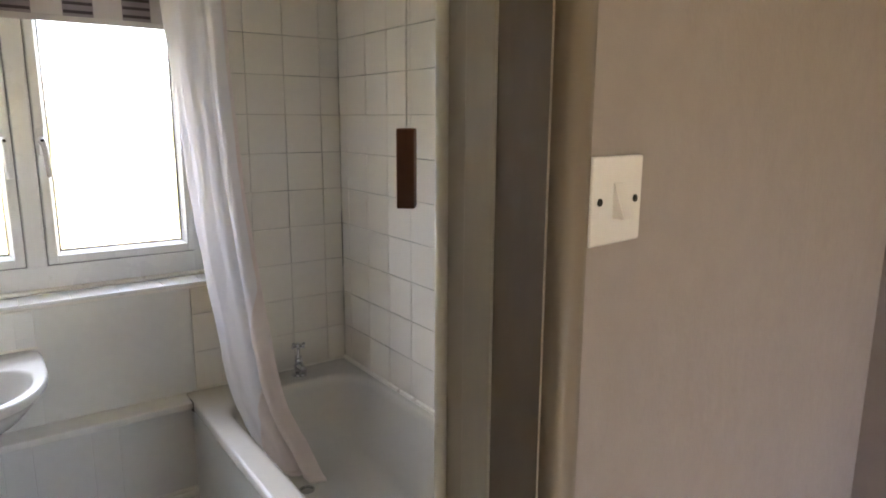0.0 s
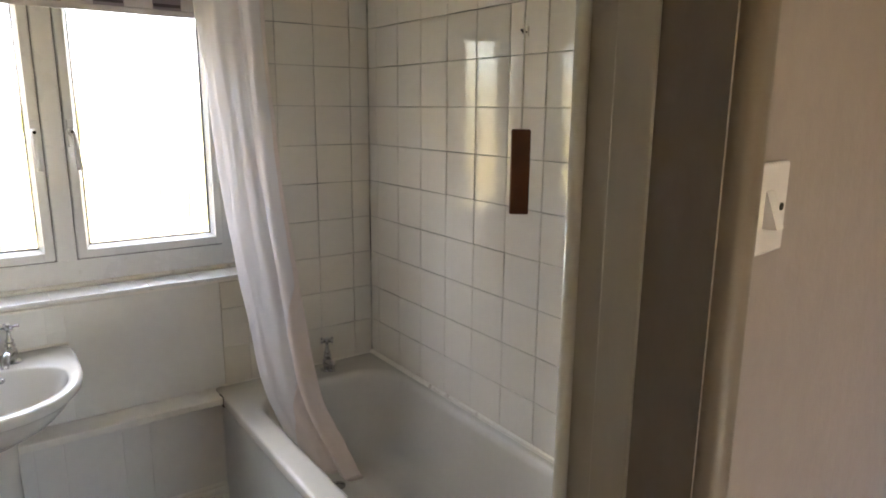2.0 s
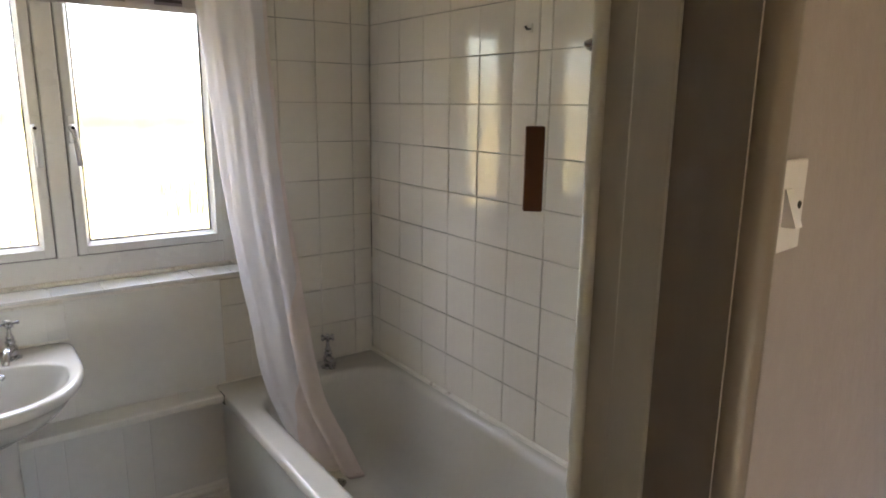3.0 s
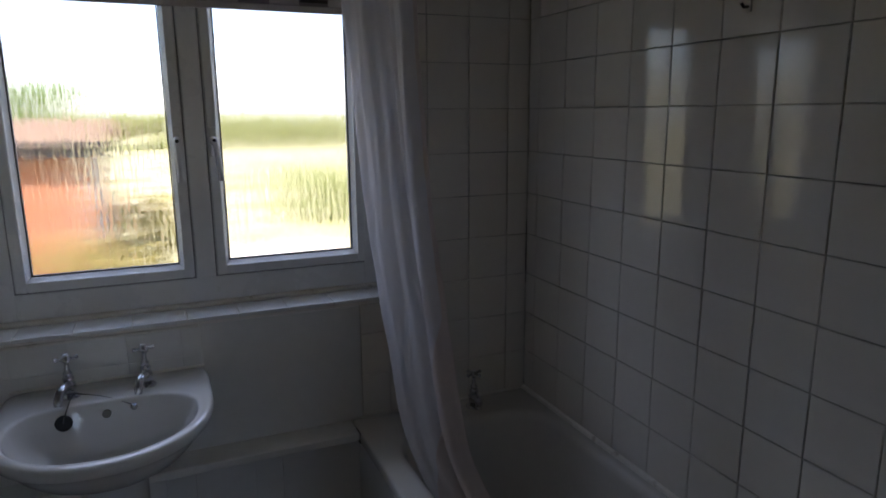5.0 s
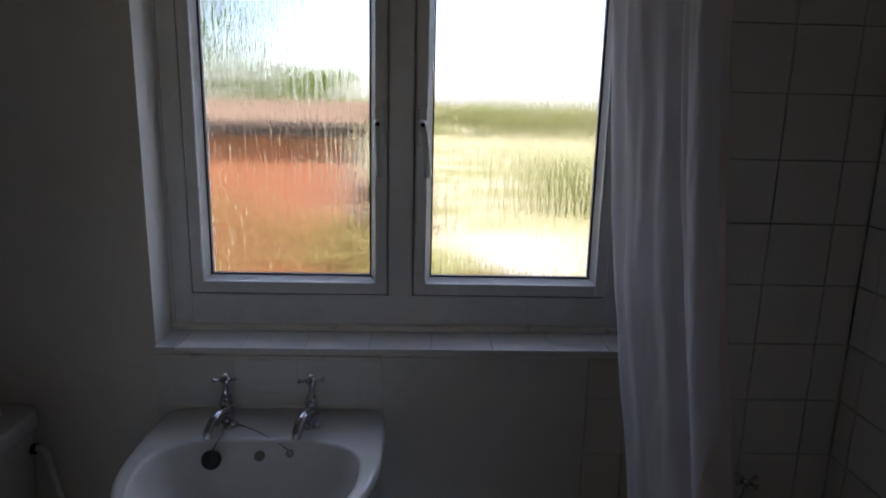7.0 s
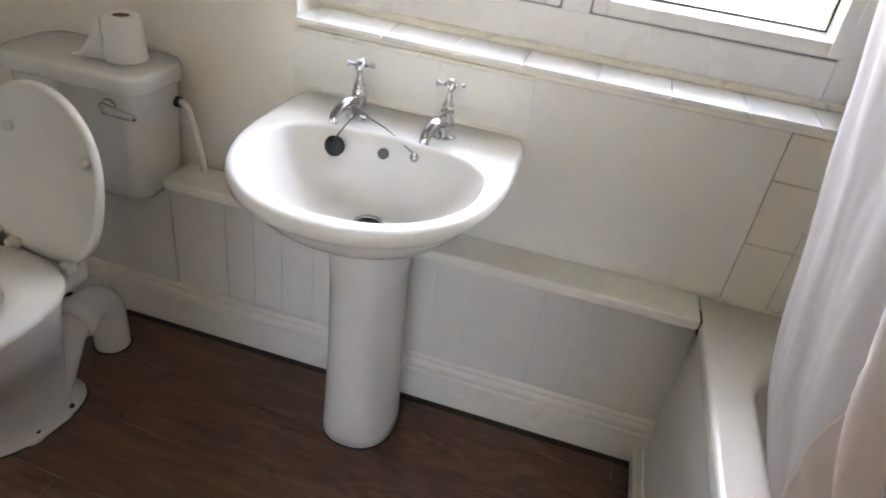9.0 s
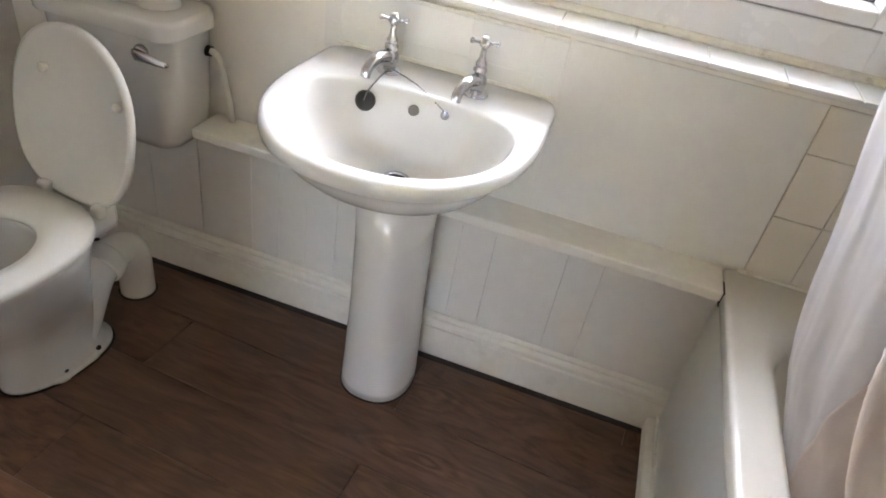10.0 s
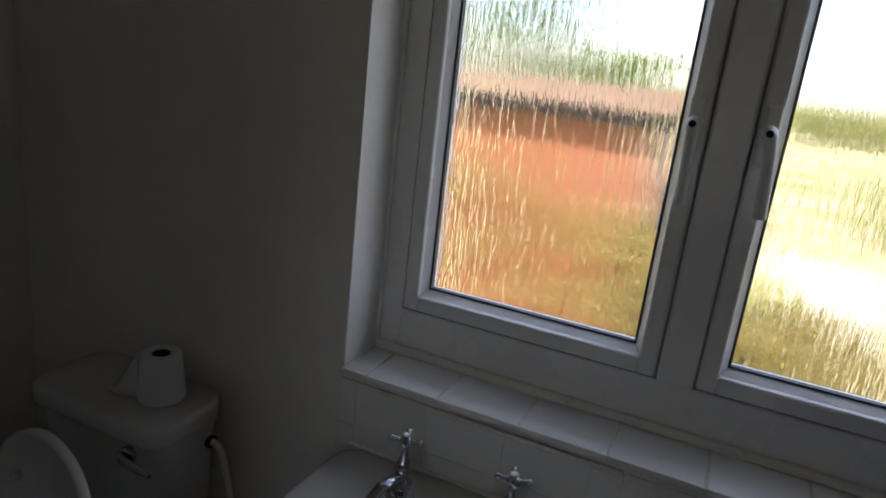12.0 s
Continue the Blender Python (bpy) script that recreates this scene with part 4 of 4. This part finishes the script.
part("ceiling_switch", lathe([(0.03, CEIL - 0.03), (0.034, CEIL - 0.01), (0.034, CEIL)], 20), PLASTIC, cordset)
hook = thing("wall_hook", "small dark hook on the tiles", "hook", (XE - 0.008, 1.517, 1.805))
part("pin", tube([(0, 0, 0), (-0.018, 0, -0.002), (-0.024, 0, 0.006)], 0.0035, 8), METAL, hook, "", True)
part("plate", box(-0.004, 0.0, -0.007, 0.007, -0.012, 0.014, 0.0015), CREAM, hook)
shower = thing("shower", "grey metal shower head on a wall arm", "shower", (0.905, 0.800, 1.680))
part("rose", moved(lathe([(0.004, 0.012), (0.018, 0.011), (0.032, 0.007), (0.040, 0.001), (0.040, -0.004), (0.034, -0.010), (0.0005, -0.011)], 28), pose(0, 0.008, 0.004, 14, 0, 0)), METAL, shower, "", True)
part("grip", tube(bend([(0.0, -0.010, 0.000), (0.0, -0.05, -0.012), (0.0, -0.09, -0.028), (0.0, -0.112, -0.060), (0.0, -0.118, -0.18)], 5), [0.011] * 11 + [0.010] * 10, 12), METAL, shower, "", True)
part("holder", moved(lathe([(0.024, 0), (0.024, 0.004), (0.016, 0.014), (0.016, 0.03)], 20), Matrix.Translation((0, FOOT + 0.006 - 0.800, -0.085)) @ pose(0, 0, 0, -90, 0, 0)), METAL, shower, "", True)

# hall light switch
sw = thing("light_switch", "white plastic rocker light switch plate, slightly worn", "light switch", (0.622, YO - 0.002 + SKEW * 0.088, 1.499), "", math.degrees(math.atan(SKEW)))
part("plate", box(-0.043, 0.043, -0.008, 0.0, -0.043, 0.043, 0.003, 3), SWITCH, sw)
bm = bmesh.new()
vs = [bm.verts.new(p) for p in ((-0.008, -0.008, -0.017), (0.008, -0.008, -0.017), (0.008, -0.008, 0.017), (-0.008, -0.008, 0.017), (-0.008, -0.021, -0.017), (0.008, -0.021, -0.017), (0.008, -0.009, 0.017), (-0.008, -0.009, 0.017))]
for f in ((0, 1, 5, 4), (1, 2, 6, 5), (2, 3, 7, 6), (3, 0, 4, 7), (4, 5, 6, 7)):
    bm.faces.new([vs[i] for i in f])
part("rocker", bm, SWITCH, sw)
for x in (-0.030, 0.030):
    part("screw", moved(lathe([(0.0038, 0), (0.0038, 0.0012)], 12), Matrix.Translation((x, -0.0078, 0)) @ pose(0, 0, 0, 90, 0, 0)), DARK, sw, "dark plate screw")

# bathroom door, standing open
DW = 0.69
door = thing("door_1", "off-white painted bathroom door standing open inwards", "door", (XL + 0.012, YI + 0.004, 0), "", 88.0)
door["kind"] = "structure"
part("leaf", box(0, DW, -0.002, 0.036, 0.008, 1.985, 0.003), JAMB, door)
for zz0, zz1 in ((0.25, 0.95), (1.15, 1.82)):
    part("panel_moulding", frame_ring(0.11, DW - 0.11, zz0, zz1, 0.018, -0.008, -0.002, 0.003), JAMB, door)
knob = part("knob", moved(lathe([(0.010, 0.0), (0.010, 0.022), (0.016, 0.030), (0.026, 0.038), (0.029, 0.048), (0.026, 0.058), (0.014, 0.063), (0.002, 0.064)], 28), Matrix.Translation((DW - 0.062, -0.004, 1.085)) @ pose(0, 0, 0, 90, 0, 0)), BRASS, door, "worn pale metal door knob", True)
part("rose", moved(lathe([(0.027, 0.0), (0.027, 0.005), (0.020, 0.010), (0.011, 0.012)], 28), Matrix.Translation((DW - 0.062, -0.003, 1.085)) @ pose(0, 0, 0, 90, 0, 0)), ROSE, knob, "dark tarnished rose", True)

# ---- outside ----
GZ = -2.7
bm = bmesh.new()
bmesh.ops.create_grid(bm, x_segments=2, y_segments=2, size=900)
ground = structure("ground", moved(bm, Matrix.Translation((0, 0, GZ))), LAWN, "sunlit lawn, patchy yellow green", "lawn")
structure("pavement", box(-1.0, 4.6, 6.5, 9.5, GZ - 0.02, GZ + 0.03, 0.01), PAVE, "pale paved patio in the sun", "paving")
structure("path", box(2.3, 4.0, 10.5, 22, GZ - 0.02, GZ + 0.025, 0.01), PAVE, "pale garden path", "path")
shed = thing("outbuilding", "low orange-red brick outbuilding with a tiled roof", "building", (-2.45, 10.4, GZ))
SW, SD, SH = 1.75, 3.4, 3.86
part("wall", box(-SW, SW, 0, SD, 0, SH), MORTAR, shed, "mortar-jointed brick wall")
# board takes the eave shadow as its near-black colour
part("fascia", box(-SW - 0.25, SW + 0.25, -0.32, -0.27, SH - 0.12, SH + 0.08), DARK, shed, "eaves board, near-black to paint in the eave shadow")
part("roof", loft([[(x, -0.38, SH + 0.02), (x, SD / 2, SH + 0.36), (x, SD + 0.38, SH + 0.02), (x, SD / 2, SH + 0.24)] for x in (-SW - 0.25, SW + 0.25)]), ROOFTILE, shed)
bm = bmesh.new()
verts, faces = [], []
for r in range(51):
    z = 0.075 * r + 0.006
    for c in range(32):
        x = -SW + 0.225 * c + (0.11 if r % 2 else 0)
        if x + 0.2 > SW:
            continue
        k = len(verts)
        d = -0.012 - 0.004 * random.random()
        verts += [(x, 0, z), (x + 0.213, 0, z), (x + 0.213, 0, z + 0.064), (x, 0, z + 0.064), (x, d, z), (x + 0.213, d, z), (x + 0.213, d, z + 0.064), (x, d, z + 0.064)]
        faces += [(k + 4, k + 5, k + 6, k + 7), (k, k + 1, k + 5, k + 4), (k + 1, k + 2, k + 6, k + 5), (k + 2, k + 3, k + 7, k + 6), (k + 3, k, k + 4, k + 7)]
bm.free()
me = bpy.data.meshes.new("brickwork")
me.from_pydata(verts, [], faces)
me.materials.append(BRICK)
brickwork = new("brickwork", me)
brickwork.parent = shed
brickwork["kind"] = "stuff"


def foliage(name, at, size, count, mat, label, category, seed, trunk=0.0, leaf=1.0):
    """A shrub, hedge or tree: trunk and limbs with many small leaf cards of uneven outline."""
    rnd = random.Random(seed)
    t = thing(name, label, category, at)
    sx, sy, sz = size
    if trunk:
        part("trunk", tube(bend([(0, 0, 0), (0.05, 0.02, trunk * 0.5), (-0.03, 0.05, trunk), (0.05, 0, trunk + sz * 0.4)], 4), [0.16 - 0.009 * i for i in range(13)], 10), BARK, t, "", True)
        for k in range(5):
            a = k * 1.25
            part("limb", tube([(0, 0, trunk * 0.8), (sx * 0.25 * math.cos(a), sy * 0.25 * math.sin(a), trunk + sz * 0.3), (sx * 0.4 * math.cos(a), sy * 0.4 * math.sin(a), trunk + sz * 0.6)], [0.06, 0.04, 0.015], 7), BARK, t, "", True)
    verts, faces = [], []
    clumps = [(rnd.uniform(-0.5, 0.5) * sx, rnd.uniform(-0.5, 0.5) * sy, trunk + sz * rnd.random() ** 0.8, rnd.uniform(0.25, 0.6) * (1 + 0.3 * (leaf - 1))) for _ in range(max(6, count // 120))]
    for i in range(count):
        cx, cy, cz, cr = rnd.choice(clumps)
        p = Vector((cx, cy, cz)) + Vector((rnd.gauss(0, 1), rnd.gauss(0, 1), rnd.gauss(0, 0.8))) * cr * 0.45
        p.z = max(0.03, p.z)
        s = rnd.uniform(0.05, 0.11) * leaf
        a = Vector((rnd.gauss(0, 1), rnd.gauss(0, 1), rnd.gauss(0, 1))).normalized()
        b = a.orthogonal().normalized()
        k = len(verts)
        verts += [p - a * s, p + b * s * 0.45, p + a * s, p - b * s * 0.45]
        faces.append((k, k + 1, k + 2, k + 3))
    me = bpy.data.meshes.new("leaves")
    me.from_pydata([tuple(v) for v in verts], [], faces)
    me.materials.append(mat)
    ob = new("leaves", me)
    ob.parent = t
    ob["kind"] = "stuff"
    return t


foliage("tree", (-6.6, 19.5, GZ), (4.4, 4.0, 4.2), 11000, LEAF, "leafy green garden tree behind the outbuilding", "tree", 3, 3.3)
foliage("tree", (-3.4, 20.5, GZ), (3.0, 3.0, 3.2), 7000, LEAF, "smaller leafy tree behind the outbuilding", "tree", 8, 1.8)
foliage("shrub", (-0.6, 13.0, GZ), (1.6, 1.4, 2.7), 5000, LEAF2, "dry olive shrub beside the brick wall", "shrub", 11)
foliage("shrub", (0.6, 9.0, GZ), (1.6, 0.9, 0.9), 3000, LEAF2, "low olive shrub on the lawn", "shrub", 12)
foliage("shrub", (7.0, 27.0, GZ), (4.2, 2.6, 1.9), 6000, LEAF3, "broad yellow-green shrub on the lawn", "shrub", 14, 0.0, 1.8)
foliage("shrub", (-0.75, 9.6, GZ), (0.9, 0.7, 2.6), 2000, LEAF2, "tall dry golden shrub against the brick wall", "shrub", 15)
foliage("shrub", (1.8, 12.0, GZ), (2.6, 1.8, 1.1), 4500, LEAF2, "clump of dry golden grass and stems on the lawn", "shrub", 17)
foliage("shrub", (-3.1, 10.15, GZ), (2.2, 0.2, 3.2), 520, LEAF2, "sparse dry climber on the brick wall", "shrub", 18)
foliage("shrub", (-1.5, 10.1, GZ), (1.9, 0.3, 2.9), 420, LEAF2, "sparse golden climber on the brick wall", "shrub", 16)
for i in range(7):
    foliage("hedge", (-16 + 13 * i, 88 + 1.4 * (i % 2), GZ), (13.5, 3.0, 3.9), 6000, LEAF3, "ragged green field hedge in the distance", "hedge", 20 + i, 0.0, 4.0)

# ---- tiles ----
PX, PZ, PY = 0.1545, 0.1518, 0.1615


def tile_mesh(w, h, mat):
    """A flat glazed tile that faces -y, centred on its middle, with softened edges."""
    n, e = 6, 0.0014
    a, b = w / 2 - e, h / 2 - e
    verts = [(a * (2 * i / n - 1), -0.0056 - 0.0010 * (1 - (2 * i / n - 1) ** 2) - 0.0006 * (1 - (2 * k / n - 1) ** 2), b * (2 * k / n - 1)) for k in range(n + 1) for i in range(n + 1)]
    faces = [(k * (n + 1) + i, k * (n + 1) + i + 1, (k + 1) * (n + 1) + i + 1, (k + 1) * (n + 1) + i) for k in range(n) for i in range(n)]
    count = len(faces)
    rim = [(-1, -1), (1, -1), (1, 1), (-1, 1)]
    base = len(verts)
    for x, z, y in ((a, b, -0.0056), (w / 2, h / 2, -0.0042), (w / 2, h / 2, 0.0)):
        verts += [(x * p, y, z * q) for p, q in rim]
    for ring in (0, 4):
        faces += [(base + ring + k, base + ring + 4 + k, base + ring + 4 + (k + 1) % 4, base + ring + (k + 1) % 4) for k in range(4)]
    me = bpy.data.meshes.new("tile")
    me.from_pydata(verts, [], faces)
    for k, poly in enumerate(me.polygons):
        poly.use_smooth = k < count
    me.materials.append(mat)
    return me


meshes = {}


def lay_tile(parent, x0, x1, z0, z1, m, rnd, mat=None, gap=0.0024):
    w, h = round(x1 - x0 - gap, 4), round(z1 - z0 - gap, 4)
    if w < 0.006 or h < 0.006:
        return
    key = (w, h, mat is None)
    if key not in meshes:
        meshes[key] = tile_mesh(w, h, mat or TILE)
    ob = new("tile", meshes[key])
    ob.parent = parent
    ob.matrix_world = m @ Matrix.Translation(((x0 + x1) / 2, 0.0, (z0 + z1) / 2)) @ pose(0, rnd.uniform(-0.0006, 0.0), 0, rnd.gauss(0, 0.38), 0, rnd.gauss(0, 0.38))


def grid(a, b, first, step):
    """Cuts from a to b at first + k * step."""
    k = math.floor((a - first) / step) + 1
    out = [a]
    while first + k * step < b - 1e-6:
        if first + k * step > a + 1e-6:
            out.append(first + k * step)
        k += 1
    return out + [b]


rnd = random.Random(5)
zs = grid(RIM + 0.004, CEIL, RIM + 0.006, PZ)
# window wall: from the bath's outer edge, round the window, to the corner
structure("trim_tile_bed", box(0.742, XE, YN - 0.003, YN - 0.0004, RIM, WZ0 - 0.024), GROUT_PALE, "grout bed of the tiled corner", "grout")
structure("trim_tile_bed", box(WX1 + 0.002, XE, YN - 0.003, YN - 0.0004, WZ0 - 0.02, CEIL), GROUT, "grout bed of the tiled corner", "grout")
north = Matrix.Translation((0, YN - 0.002, 0))
for z0, z1 in zip(zs, zs[1:]):
    x_from = 0.743 if z0 < WZ0 - 0.03 else WX1 + 0.003
    cut = min(z1, WZ0 - 0.024) if x_from < 0.8 and z1 > WZ0 else z1
    cuts = grid(x_from, XE - 0.008, 1.309, PX)
    for x0, x1 in zip(cuts, cuts[1:]):
        below_sill = x0 < 0.84
        left = WX1 + 0.003 if not below_sill and cut < z1 else x0
        lay_tile(wall_north, max(left, x0), x1, z0, cut if below_sill else z1, north, rnd, None, 0.0010 if x_from < 0.8 and x0 < 0.84 else 0.0022)
# long wall by the bath
east = Matrix.Translation((XE, 0, 0)) @ pose(0, 0, 0, 0, 0, -90)
ys = grid(FOOT + 0.008, YN - 0.008, 2.402, PY)
for z0, z1 in zip(zs, zs[1:]):
    for y0, y1 in zip(ys, ys[1:]):
        lay_tile(wall_east, -y1, -y0, z0, z1, east, rnd)
# foot of the bath
structure("trim_tile_bed", box(NIB + 0.012, XE, FOOT, FOOT + 0.003, RIM, CEIL), GROUT, "grout bed at the foot of the bath", "grout")
foot = Matrix.Translation((0, FOOT + 0.003, 0)) @ pose(0, 0, 0, 0, 0, 180)
for z0, z1 in zip(zs, zs[1:]):
    cuts = grid(NIB + 0.016, XE - 0.008, 1.309, PX)
    for x0, x1 in zip(cuts, cuts[1:]):
        lay_tile(wall_bath_end, -x1, -x0, z0, z1, foot, rnd)
# splash tiles behind the basin
splash = structure("splashback", box(-0.330, 0.228, YN - 0.003, YN - 0.0005, BZ - 0.02, 0.930), PANEL, "painted white tile splashback over the basin", "splashback")
cuts = grid(-0.329, 0.227, 0.018, 0.1525)
for x0, x1 in zip(cuts, cuts[1:]):
    for z0, z1 in ((BZ - 0.01, 0.843), (0.843, 0.929)):
        lay_tile(splash, x0, x1, z0, z1, Matrix.Translation((0, YN + 0.0021, 0)), rnd, PANEL, 0.0008)

# ---- floor planks ----
plank_bm = box(-0.6, 0.6, -0.0935, 0.0935, -0.010, 0.0, 0.0012, 1)
plank_me = bpy.data.meshes.new("plank")
plank_bm.to_mesh(plank_me)
plank_bm.free()
plank_me.materials.append(PLANK)
deck = Matrix.Translation((-0.40, 1.834, 0)) @ pose(0, 0, 0, 0, 0, -4.2)
for row in range(-8, 5):
    joint = -0.20 if row % 2 else 0.43
    for k in (-2, -1, 0, 1):
        x0, x1 = max(joint + 1.2 * k, -0.95), min(joint + 1.2 * (k + 1), 1.2)
        y = 0.19 * row + 0.095
        if x1 - x0 < 0.05:
            continue
        ob = new("plank", plank_me)
        ob.parent = floor
        ob.matrix_world = deck @ Matrix.Translation(((x0 + x1) / 2, y, 0)) @ Matrix.Diagonal(((x1 - x0 - 0.0012) / 1.2, 0.1888 / 0.187, 1, 1))
